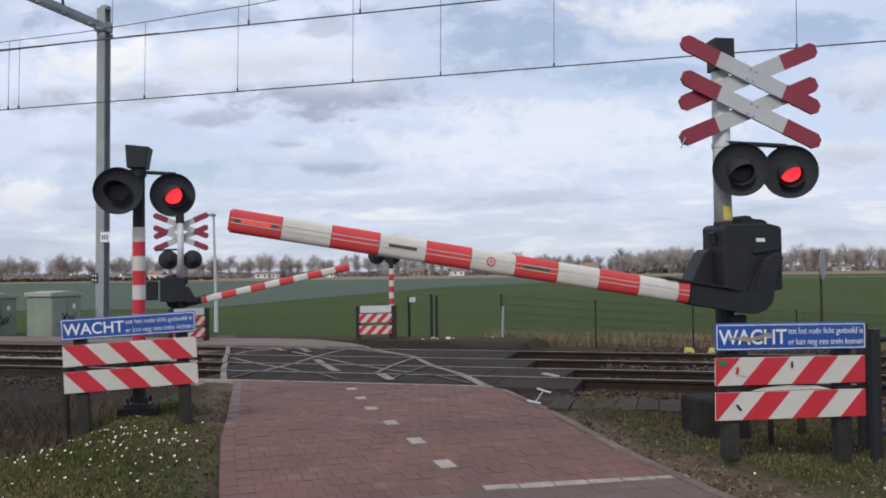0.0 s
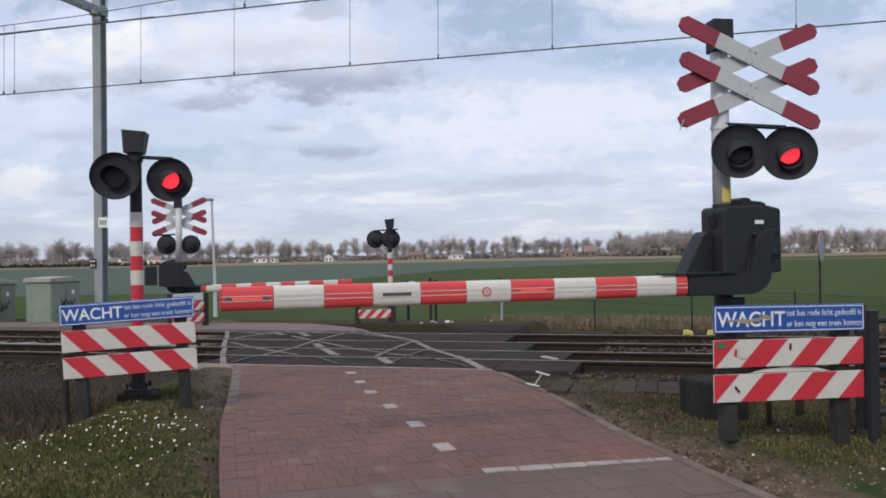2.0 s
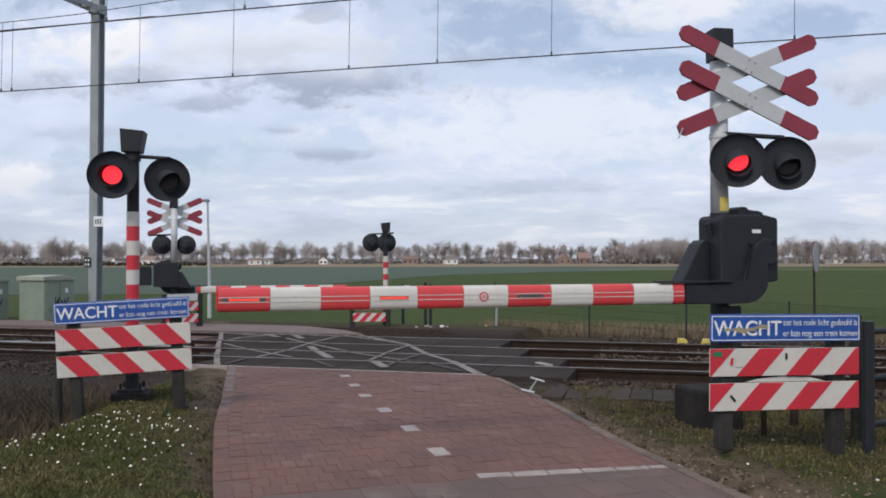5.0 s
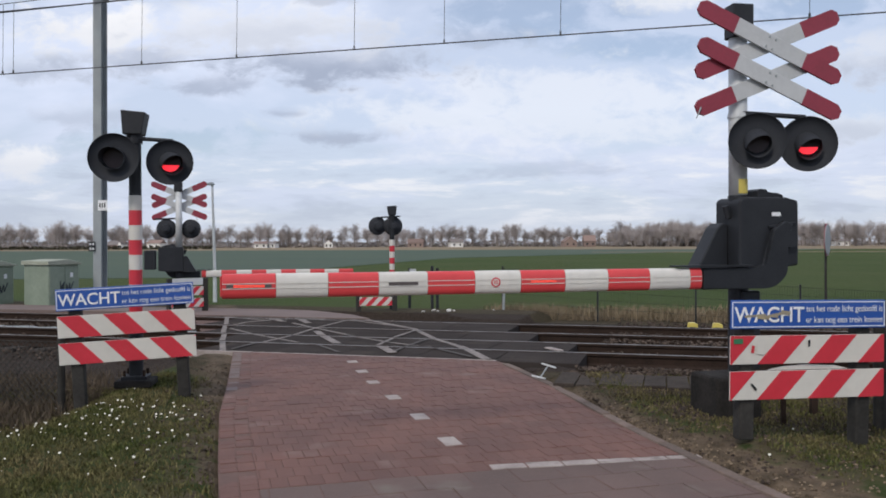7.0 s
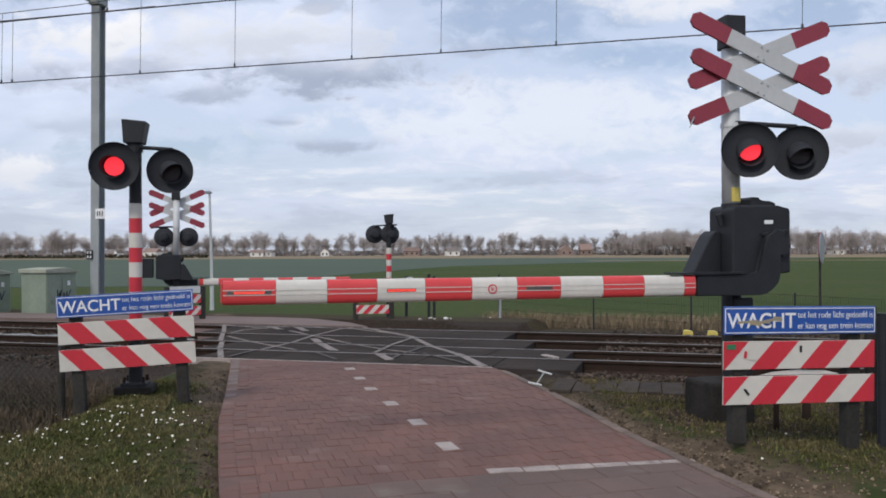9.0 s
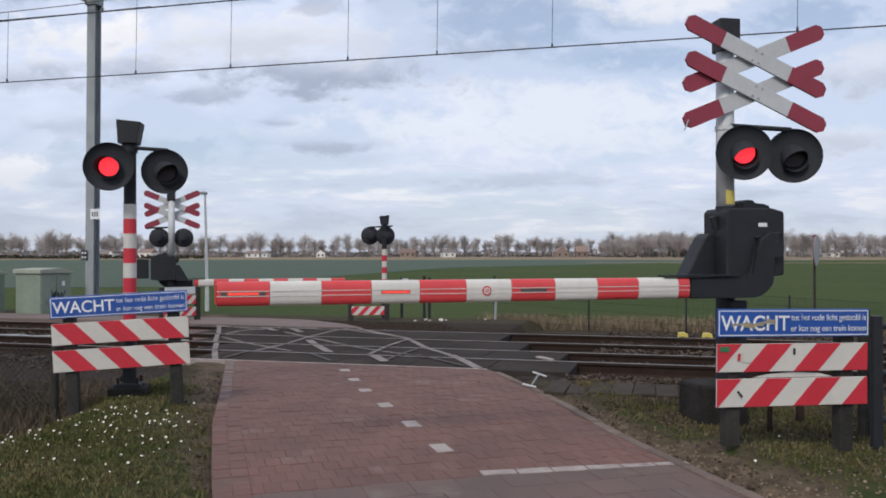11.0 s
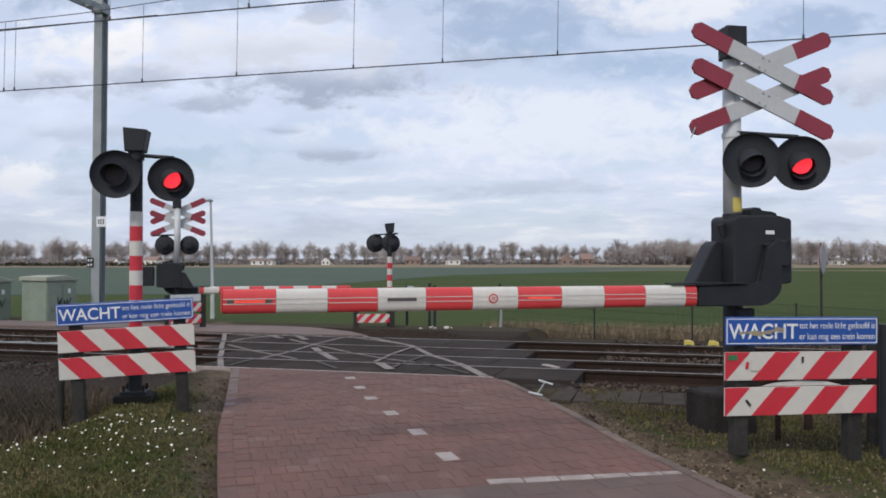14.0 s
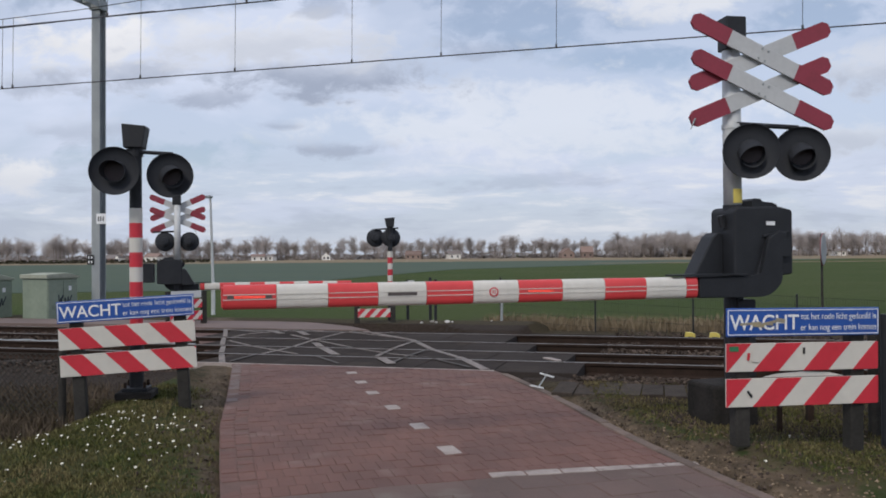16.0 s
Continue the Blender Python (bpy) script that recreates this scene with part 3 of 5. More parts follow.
def make_deck():
    """Crossing deck: dark panels between and beside the rails."""
    base = sheet("crossing_deck", slab(B(), [(-6.0, 10.2), (-1.4, 10.2), (-2.4, 13.4), (-3.9, 15.65), (-9.8, 15.65)], -0.32, -0.16), M["joint"],
                 "dark panelled level crossing deck between the rails", "crossing")
    base.matrix_basis = TRACK
    gap = 0.06

    def drape(bm, lift=0.0):
        """Lays flat geometry, with its top at zero, on the deck's slopes."""
        for v in bm.verts:
            v.co.z += lerp_table(DECK_TOP, v.co.y) + lift
        return bm
    strips = [(PANEL_Y0, RAILS[0] - gap, -1.02), (RAILS[0] + gap, RAILS[1] - gap, -1.30), (RAILS[1] + gap, RAILS[2] - gap, -2.1), (RAILS[2] + gap, RAILS[3] - gap, -2.7), (RAILS[3] + gap, PANEL_Y1, -3.0)]
    for y0, y1, x1 in strips:
        x0 = lerp_table(DECK_L, y0)
        n = 5
        for i in range(n):
            a, b = x0 + (x1 - x0) * i / n, x0 + (x1 - x0) * (i + 1) / n
            bm = box(B(), ((a + b) / 2, (y0 + y1) / 2, -0.1 + rnd.uniform(-0.004, 0.0)), (b - a - 0.012, y1 - y0, 0.2), bevel=0.008)
            part("deck_panel", drape(bm), M["panel"], base)
    # steel edge before the first panel
    part("edge_beam", box(B(), (-4.25, PANEL_Y0 - 0.032, -0.117), (4.4, 0.05, 0.235)), M["paint"], base, "pale worn concrete edge strip")

    def stripe(name, a, b, w, material=M["wornpaint"], lift=0.0):
        """A painted line, broken where the deck's slope changes and at the rails."""
        a, b = Vector(a), Vector(b)
        cuts = sorted({0.0, 1.0} | {f for y in RAILS for g in (-gap, 0.0, gap) for f in ((y + g - a.y) / (b.y - a.y),) if 0 < f < 1})
        t = (b - a).normalized()
        o = Vector((-t.y, t.x)) * w / 2
        bm = B()
        for f, g in zip(cuts, cuts[1:]):
            p, q = a.lerp(b, f), a.lerp(b, g)
            if min(abs((p.y + q.y) / 2 - y) for y in RAILS) < gap * 0.9:
                continue
            slab(bm, [p + o, p - o, q - o, q + o], -0.003, 0.003)
        part(name, drape(bm, 0.002 + lift), material, base)
    # side lines, the worn diagonal lattice and the dashes along the middle
    for j, (a, b) in enumerate((((-9.05, 15.7), (-8.2, 14.2)), ((-8.05, 13.9), (-7.45, 12.8)), ((-7.25, 12.5), (-6.62, 11.35)), ((-6.5, 11.15), (-5.89, 10.12)))):
        stripe("side_line", a, b, 0.085, M["wornpaint"])
    for k, (a, b, w) in enumerate((((-5.89, 15.72), (-4.4, 14.2), 0.11), ((-4.4, 14.2), (-3.62, 12.76), 0.10), ((-3.62, 12.76), (-2.88, 11.52), 0.09), ((-2.88, 11.52), (-2.18, 10.14), 0.12))):
        stripe("side_line", a, b, w, M["wornpaint"], 0.001 * k)
    runs = (((-8.95, 15.65), (-7.68, 15.01)), ((-7.94, 13.94), (-8.02, 14.65), (-7.55, 15.7)), ((-7.67, 13.43), (-5.34, 11.34)),
            ((-5.85, 11.24), (-6.20, 13.88), (-6.22, 15.31), (-6.1, 15.7)), ((-7.04, 14.69), (-6.29, 13.97), (-5.28, 13.0), (-4.05, 11.78), (-3.48, 11.38)),
            ((-7.3, 15.7), (-6.01, 15.37), (-4.56, 14.37)), ((-4.04, 11.25), (-4.28, 12.73), (-4.29, 13.92)), ((-5.82, 10.23), (-5.88, 11.04)),
            ((-4.88, 11.04), (-4.25, 10.3)), ((-3.56, 10.58), (-3.66, 12.41)), ((-3.34, 11.33), (-2.42, 10.28)))
    lift = 0.004
    for k, run in enumerate(runs):
        for a, b in zip(run, run[1:]):
            stripe("lattice_line", a, b, 0.060 if k < 7 else 0.05, M["wornpaint"] if k < 7 else M["fadedpaint"], lift)
            lift += 0.0004
    for a, b in (((-7.42, 15.68), (-6.69, 14.67)), ((-5.92, 13.31), (-4.69, 11.29)), ((-3.91, 11.05), (-3.52, 10.4)), ((-7.83, 15.37), (-7.31, 14.86))):
        stripe("centre_dash", a, b, 0.13, M["wornpaint"], 0.013)


make_deck()


def make_rails():
    prof = [(-0.07, -0.17), (0.07, -0.17), (0.07, -0.155), (0.012, -0.13), (0.012, -0.045), (0.036, -0.032), (0.036, -0.004), (0.028, 0), (-0.028, 0), (-0.036, -0.004),
            (-0.036, -0.032), (-0.012, -0.045), (-0.012, -0.13), (-0.07, -0.155)]
    for y, top in zip(RAILS, RAIL_TOPS):
        ob = new("rail")
        tagged(ob, "rusty steel rail with a worn bright head", "rail", "rails of the two tracks", "structure")
        ob.matrix_basis = TRACK @ pose(0, y, top, 0, 0, 90)
        part("web", prism(B(), prof, -90, 90), M["rust"], ob)
        part("head", box(B(), (0, 0, 0.001), (0.062, 180, 0.006)), M["steelrail"], ob, "polished running surface")
    for k in (0, 2):
        c, mid = (RAILS[k] + RAILS[k + 1]) / 2, (RAIL_TOPS[k] + RAIL_TOPS[k + 1]) / 2
        cant = math.degrees(math.atan2(RAIL_TOPS[k + 1] - RAIL_TOPS[k], RAILS[k + 1] - RAILS[k]))
        for side in (-1, 1):
            for i in range(34):
                x = (-0.55 if c < 13 else -2.4) + 0.62 * i if side > 0 else (-8.2 if c < 13 else -9.8) - 0.62 * i
                if c > 13 and side > 0:
                    x -= 0.4
                ob = tagged(new("sleeper", SLEEPER), "dark concrete sleeper in the ballast", "sleeper", "sleepers under the rails", "structure")
                ob.matrix_basis = TRACK @ pose(x, c, mid - 0.235, cant)


SLEEPER = mesh_of("sleeper", box(B(), (0, 0, 0), (0.26, 2.5, 0.14), bevel=0.015), M["sleeper"])
make_rails()


def stones(name, n, where, smin, smax, material, label, category):
    """Loose broken stones as one object."""
    verts, faces = [], []
    base = [(1, 0, 0), (-1, 0, 0), (0, 1, 0), (0, -1, 0), (0, 0, 1), (0, 0, -1)]
    tris = [(0, 2, 4), (2, 1, 4), (1, 3, 4), (3, 0, 4), (2, 0, 5), (1, 2, 5), (3, 1, 5), (0, 3, 5)]
    r = random.Random(11)
    for _ in range(n):
        x, y, z = where(r)
        s = r.uniform(smin, smax)
        e = Euler((r.uniform(0, 6), r.uniform(0, 6), r.uniform(0, 6))).to_matrix()
        o = len(verts)
        for b in base:
            v = e @ (Vector(b) * s * r.uniform(0.6, 1.15))
            verts.append((x + v.x, y + v.y, z + v.z * 0.8))
        faces += [tuple(o + k for k in t) for t in tris]
    me = bpy.data.meshes.new(name)
    me.from_pydata(verts, [], faces)
    me.materials.append(material)
    return tagged(new(name, me), label, category, "", "stuff")


def ballast_spot(r):
    while True:
        d = r.choice((r.uniform(9.25, 11.1), r.uniform(11.2, 12.6), r.uniform(12.7, 15.0), r.uniform(12.7, 15.0), r.uniform(15, 17.6)))
        x = r.choice((r.uniform(-1.0, 7.5), r.uniform(-16, -6.6)))
        if lerp_table(DECK_L, d) - 0.1 < x < lerp_table(DECK_R, d) + 0.1 and d > 10.0:
            continue
        if d < 10.3 and r.random() < 0.35:
            continue
        p = TRACK @ Vector((x, d, 0))
        hump = 0.05 if 12.9 < d < 14.8 else 0.0
        return p.x, p.y, (-0.215 if d > 10.1 else ground_z(p.x, p.y)) + hump + r.uniform(-0.01, 0.03)


stones("ballast_stones", 15000, ballast_spot, 0.022, 0.05, M["ballast"], "grey-brown crushed ballast stones between the rails", "ballast")

# a row of flat concrete tiles beside the near track
tread = thing("trackside_tiles", TRACK @ pose(-1.3, 8.72, 0.045), "weathered dark concrete tiles laid beside the near track", "paving")
for i in range(13):
    part("tile", box(B(), (0.30 + i * 0.222, rnd.uniform(-0.015, 0.015), -0.028 + rnd.uniform(-0.006, 0.004)), (0.212, 0.72, 0.05), pose(0, 0, 0, rnd.uniform(-1, 1), rnd.uniform(-1, 1), rnd.uniform(-1, 1)), bevel=0.006), M["plank"], tread)


# ---- boards, lamps, posts ----
def text_mesh(name, body, size, material, parent, at, bold):
    cu = bpy.data.curves.new(name, "FONT")
    cu.body, cu.size, cu.extrude, cu.offset = body, size, 0.001, bold
    tmp = bpy.data.objects.new(name, cu)
    scene.collection.objects.link(tmp)
    bpy.context.view_layer.update()
    me = bpy.data.meshes.new_from_object(tmp.evaluated_get(bpy.context.evaluated_depsgraph_get()))
    bpy.data.objects.remove(tmp)
    me.materials.append(material)
    xs = [v.co.x for v in me.vertices]
    ob = new(name, me)
    ob.parent = parent
    ob.matrix_basis = at
    return ob, (min(xs), max(xs))


def fit_text(name, body, width, height, parent, x, z, y=-0.012, bold=0.0, split=False):
    """Letters on a board's front: left end x, base z, of the given width and capital height."""
    ob, (a, b) = text_mesh(name, body, 1.0, M["letter"], parent, Matrix(), bold)
    hs = [v.co.y for v in ob.data.vertices]
    sx, sz = width / (b - a), height / max(hs)
    for v in ob.data.vertices:
        v.co = ((v.co.x - a) * sx, v.co.y * sz, v.co.z)
    ob.matrix_basis = pose(x, y, z, 90, 0, 0)
    if not split:
        return tagged(ob, "white lettering", kind="stuff")
    bm = B()
    bm.from_mesh(ob.data)
    left = set(bm.verts)
    while left:
        seed = [left.pop()]
        isle = set(seed)
        while seed:
            v = seed.pop()
            for e in v.link_edges:
                w = e.other_vert(v)
                if w in left:
                    left.discard(w)
                    isle.add(w)
                    seed.append(w)
        one = B()
        made = {v: one.verts.new(v.co) for v in isle}
        for f in {f for v in isle for f in v.link_faces}:
            one.faces.new([made[v] for v in f.verts])
        part("letter", one, M["letter"], parent, at=pose(x, y, z, 90, 0, 0))
    bm.free()
    bpy.data.objects.remove(ob)


def striped_board(parent, z0, w, h, lean):
    """Board of diagonal red and white bands; lean gives the way they slant."""
    part("board", box(B(), (0, 0.008, z0 + h / 2), (w, 0.012, h), bevel=0.003), M["white"], parent, "red and white diagonally striped board")
    board = parent.children[-1]
    per, run = w / 3.0 * 0.985, h * 0.93
    bm = B()
    for k in range(-2, 5):
        x = -w / 2 + k * per + (per / 2 + 0.008 if lean > 0 else 0.0)
        half = per * 0.5
        lo, hi = (x, x + run) if lean > 0 else (x + run, x)
        quad = [(lo, z0 + 0.001), (lo + half, z0 + 0.001), (hi + half, z0 + h - 0.001), (hi, z0 + h - 0.001)]
        clip = []
        # cut by the board's ends
        for side, lim in ((1, -w / 2 + 0.001), (-1, w / 2 - 0.001)):
            out = []
            for (p, q) in zip(quad, quad[1:] + quad[:1]):
                ip, iq = side * (p[0] - lim) >= 0, side * (q[0] - lim) >= 0
                if ip:
                    out.append(p)
                if ip != iq:
                    f = (lim - p[0]) / (q[0] - p[0])
                    out.append((lim, p[1] + (q[1] - p[1]) * f))
            quad = out
            if len(quad) < 3:
                break
        if len(quad) >= 3:
            prism(bm, quad, -0.0012, 0.003)
    part("stripe", bm, M["red"], board, "red reflective bands")


def wait_sign(m, lean, posts, label):
    """Blue sign over two striped boards on two recycled-plastic posts."""
    t = thing("waiting_sign", m, label, "sign", "waiting signs at the crossing")
    w, h = 1.19, 0.197
    for x, zb in posts:
        part("post", box(B(), (x, 0.075, (0.98 + zb) / 2), (0.108, 0.10, 0.98 - zb), bevel=0.012), M["post"], t)
    striped_board(t, 0.305, w, h, lean)
    striped_board(t, 0.550, w, h, lean)
    sign = part("sign_plate", box(B(), (0, 0, 0.893), (w + 0.005, 0.016, 0.198), bevel=0.005), M["blue"], t, "blue warning plate with white lettering and a pale border")
    bm = B()
    for c, s in (((0, 0.978), (w - 0.02, 0.006)), ((0, 0.808), (w - 0.02, 0.006)), ((-w / 2 + 0.008, 0.893), (0.006, 0.17)), ((w / 2 - 0.008, 0.893), (0.006, 0.17))):
        box(bm, (c[0], -0.009, c[1]), (s[0], 0.004, s[1]))
    part("border", bm, M["letter"], sign)
    fit_text("letters", "WACHT", 0.53, 0.105, sign, -0.575, 0.842, bold=0.012, split=True)
    fit_text("letters", "tot het rode licht gedoofd is", 0.60, 0.044, sign, -0.03, 0.911, bold=-0.004)
    fit_text("letters", "er kan nog een trein komen", 0.60, 0.044, sign, -0.03, 0.834, bold=-0.004)
    return t


right_sign = wait_sign(pose(2.53, 5.77, 0.060, 0, 0.7, 11), 1, ((-0.45, 0.02), (0.45, -0.08)), "blue waiting sign over red and white boards, stickers on them")
left_sign = wait_sign(pose(-2.88, 7.53, 0.088, 0, -2.7, 12), -1, ((-0.45, -0.36), (0.46, -0.10)), "slightly tilted blue waiting sign over red and white boards")
for nm, c, s, r, mm in (("sticker", (-0.54, 0.71), (0.07, 0.035), 0, "green"), ("scuff", (0.0, 0.69), (0.017, 0.045), 0, "black"),
                        ("scuff", (-0.42, 0.395), (0.016, 0.055), -40, "black"), ("sticker", (-0.43, 0.655), (0.02, 0.05), 8, "red"), ("sticker", (-0.37, 0.66), (0.06, 0.085), 5, "white")):
    part(nm, box(B(), (c[0], -0.0035 - 0.002 * (mm != "letter"), c[1]), (s[0], 0.002, s[1]), pose(0, 0, 0, 0, r, 0)), M[mm], right_sign)
for k, (c, s, r) in enumerate((((-0.42, 0.885), (0.16, 0.016), -4), ((-0.36, 0.872), (0.09, 0.022), 6), ((-0.25, 0.895), (0.15, 0.020), -12), ((-0.19, 0.905), (0.07, 0.028), 8), ((-0.30, 0.880), (0.10, 0.012), 3))):
    part("smear", box(B(), (c[0], -0.0135 - 0.0008 * k, c[1]), (s[0], 0.0012, s[1]), pose(0, 0, 0, 0, r, 0), bevel=0.0), M["smear"], right_sign, "brownish paint smear")
part("tape_roll", prism(B(), [(-0.3, 0.505), (0.33, 0.505), (0.22, 0.53), (0.0, 0.54), (-0.2, 0.527)], 0.02, 0.03), M["litter"], right_sign, "torn pale reflective strip")


def lamp(parent, x, z, y, r, turn, droop):
    """Round black target board with a deep hood, a dark lens, and the light behind it."""
    base = new("lamp")
    base.parent = parent
    bm = B()
    # dished disc, open side to local -y
    seg, rings = 40, ((r, 0.03), (r * 0.99, 0.05), (r * 0.62, 0.062), (r * 0.45, 0.075), (0.0, 0.075))
    prev = None
    for q, d in rings:
        ring = [bm.verts.new((q * math.cos(2 * math.pi * i / seg), d, q * math.sin(2 * math.pi * i / seg))) for i in range(seg)] if q else [bm.verts.new((0, d, 0))]
        if prev:
            for i in range(seg):
                if q:
                    bm.faces.new((prev[i], prev[(i + 1) % seg], ring[(i + 1) % seg], ring[i]))
                else:
                    bm.faces.new((prev[i], prev[(i + 1) % seg], ring[0]))
        prev = ring
    me = mesh_of("lamp", bm, M["lampblack"], True)
    bpy.data.objects.remove(base)
    base = new("lamp", me)
    base.parent = parent
    base.matrix_basis = pose(x, y, z, 0, 0, turn)
    so = base.modifiers.new("thickness", "SOLIDIFY")
    so.thickness, so.offset = 0.006, 1.0
    part("back_housing", rod(rod(B(), (0, 0.08, 0), (0, 0.19, 0), r * 0.5, r * 0.42, 24), (0, 0.19, 0), (0, 0.22, 0), r * 0.3, r * 0.25, 20), M["lampblack"], base, smooth=False)
    # hood: an open sleeve, longer on top
    bm = B()
    n, hr = 30, 0.105
    loop = []
    for i in range(n):
        a = 2 * math.pi * i / n
        up = max(0.0, math.cos(a + radians(28)))
        ln = 0.045 + 0.115 * up ** 0.8
        loop.append([bm.verts.new((hr * s * math.sin(a) + droop[0] * (0.07 - yy), yy, hr * s * math.cos(a) + droop[1] * (0.07 - yy))) for s, yy in ((1, 0.07), (1.02, 0.07 - ln - 0.03), (0.97, 0.07 - ln - 0.03), (0.95, 0.07))])
    for i in range(n):
        p, q = loop[i], loop[(i + 1) % n]
        for k in range(3):
            bm.faces.new((p[k], p[k + 1], q[k + 1], q[k]))
    part("hood", bm, M["lampblack"], base)
    part("lens", rod(B(), (0, 0.062, 0), (0, 0.072, 0), 0.094, seg=28), M["lens"], base, "dark red lens")
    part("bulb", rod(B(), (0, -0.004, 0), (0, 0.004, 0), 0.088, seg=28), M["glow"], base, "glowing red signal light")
    return base


def crossing_post(m, label):
    """Grey post with a double saltire and two red signal lamps."""
    t = thing("crossing_post", m, label, "signal post", "crossing signals")
    part("post", rod(B(), (0, 0, 1.85), (0, 0, 3.2), 0.076, seg=20), M["galv"], t, smooth=True)
    part("post_foot", rod(B(), (0, 0, 0.0), (0, 0, 1.85), 0.082, seg=20), M["black"], t, "black lower post")
    part("top_box", box(B(), (0.01, 0, 3.31), (0.185, 0.16, 0.28), bevel=0.01), M["black"], t)
    arc = [radians(-115 + 10 * i) for i in range(11)]
    ring = [(0.0785 * math.cos(a), 0.0785 * math.sin(a)) for a in arc] + [(0.075 * math.cos(a), 0.075 * math.sin(a)) for a in arc[::-1]]
    part("sticker", slab(B(), ring, 1.865, 1.985), M["yellow"], t, "yellow sticker")
    part("loose_tie", rod(B(), (-0.390, -0.11, 2.565), (-0.435, -0.12, 2.475), 0.008, 0.005, 6), M["mast"], t, "loose pale cable tie")
    for k, dz in enumerate((3.125, 2.825)):
        for slant in (1, -1):
            L, hw, tip = 1.39, 0.069, 0.045
            whole = [(-L / 2, -hw * 0.5), (-L / 2 + tip, -hw), (L / 2 - tip, -hw), (L / 2, -hw * 0.5), (L / 2, hw * 0.5), (L / 2 - tip, hw), (-L / 2 + tip, hw), (-L / 2, hw * 0.5)]
            yy = -0.135 if slant > 0 else -0.10
            at = pose(0.222, 0, dz - 0.012, 0, 24.0 if slant > 0 else -22.3, 0)
            pl = part("plank", prism(B(), whole, yy, yy + 0.022, bevel=0.003), M["crossgrey"], t, "white crossing plank, greyed to stand for shade", at=at)
            for s in (-1, 1):
                c = L / 2 - 0.36
                e = [(s * c, -hw - 0.001), (s * (L / 2 - tip), -hw - 0.001), (s * (L / 2 + 0.001), -hw * 0.5), (s * (L / 2 + 0.001), hw * 0.5), (s * (L / 2 - tip), hw + 0.001), (s * c, hw + 0.001)]
                part("red_end", prism(B(), e, yy - 0.0015, yy + 0.0235), M["crossred"], pl, "red reflective plank end")
            if slant > 0:
                for bx in (-0.03, 0.03):
                    for bz in (-0.045, 0.045):
                        part("bolt", rod(B(), (bx, yy - 0.008, bz), (bx, yy, bz), 0.009, seg=8), M["mast"], pl)
    part("bracket", rod(B(), (0.0, -0.06, 2.535), (0.58, -0.06, 2.515), 0.021), M["black"], t)
    part("clamp", rod(B(), (0, 0, 2.50), (0, 0, 2.54), 0.084, seg=18), M["galv"], t)
    lamps = [lamp(t, 0.032, 2.285, -0.26, 0.230, -22, (0.06, -0.45)), lamp(t, 0.575, 2.285, -0.13, 0.234, -22, (0.06, -0.45))]
    return t, lamps


def striped_post(m, label):
    """Red and white banded post with a wedge-shaped top box and two lamps."""
    t = thing("signal_post", m, label, "signal post", "crossing signals")
    part("base_plate", box(B(), (0, 0, 0.035), (0.34, 0.34, 0.07), bevel=0.015), M["concrete"], t, "concrete footing")
    part("foot", rod(B(), (0, 0, 0.06), (0, 0, 0.55), 0.066, seg=18), M["black"], t)
    part("flange", box(B(), (0, 0, 0.085), (0.24, 0.22, 0.04), bevel=0.008), M["black"], t)
    for bx, by in ((-0.09, -0.08), (0.09, -0.08), (0.09, 0.08), (-0.09, 0.08)):
        part("anchor_bolt", rod(B(), (bx, by, 0.1), (bx, by, 0.16), 0.014, seg=8), M["rust"], t)
    z = 0.55
    for i in range(9):
        part("band", rod(B(), (0, 0, z), (0, 0, z + 0.143), 0.0615, seg=20), M["red" if i % 2 else "white"], t, "red reflective band" if i % 2 else "white reflective band")
        z += 0.143
    part("upper_post", rod(B(), (0, 0, z), (0, 0, 2.40), 0.058, seg=18), M["black"], t)
    part("top_box", prism(B(), [(-0.095, 2.42), (0.08, 2.42), (0.118, 2.63), (-0.11, 2.65)], -0.1, 0.1, bevel=0.008), M["black"], t, "wedge-shaped black bell box")
    part("bracket", rod(B(), (-0.2, -0.04, 2.395), (0.36, -0.04, 2.365), 0.019), M["black"], t)
    part("collar", rod(B(), (0, 0, 2.34), (0, 0, 2.42), 0.072, seg=18), M["black"], t)
    lamps = [lamp(t, -0.175, 2.185 - 0.215 + 0.21, -0.16, 0.228, 6, (-0.1, -0.1)), lamp(t, 0.355, 2.165, -0.05, 0.218, 8, (0.30, -0.28))]
    lamps[0].matrix_basis = pose(-0.13, -0.30, 2.175, 0, 0, 6)
    lamps[1].matrix_basis = pose(0.342, -0.10, 2.155, 0, 0, 8)
    return t, lamps


near_post, near_lamps = crossing_post(pose(2.475, 6.98, 0.0, 0, 0, 10), "grey post with red and white double saltire and two lamps")
left_post, left_lamps = striped_post(pose(-2.99, 7.95, 0.09, 0, 0, 8), "red and white banded post with two round red lamps")

BOOM_L = 3.80


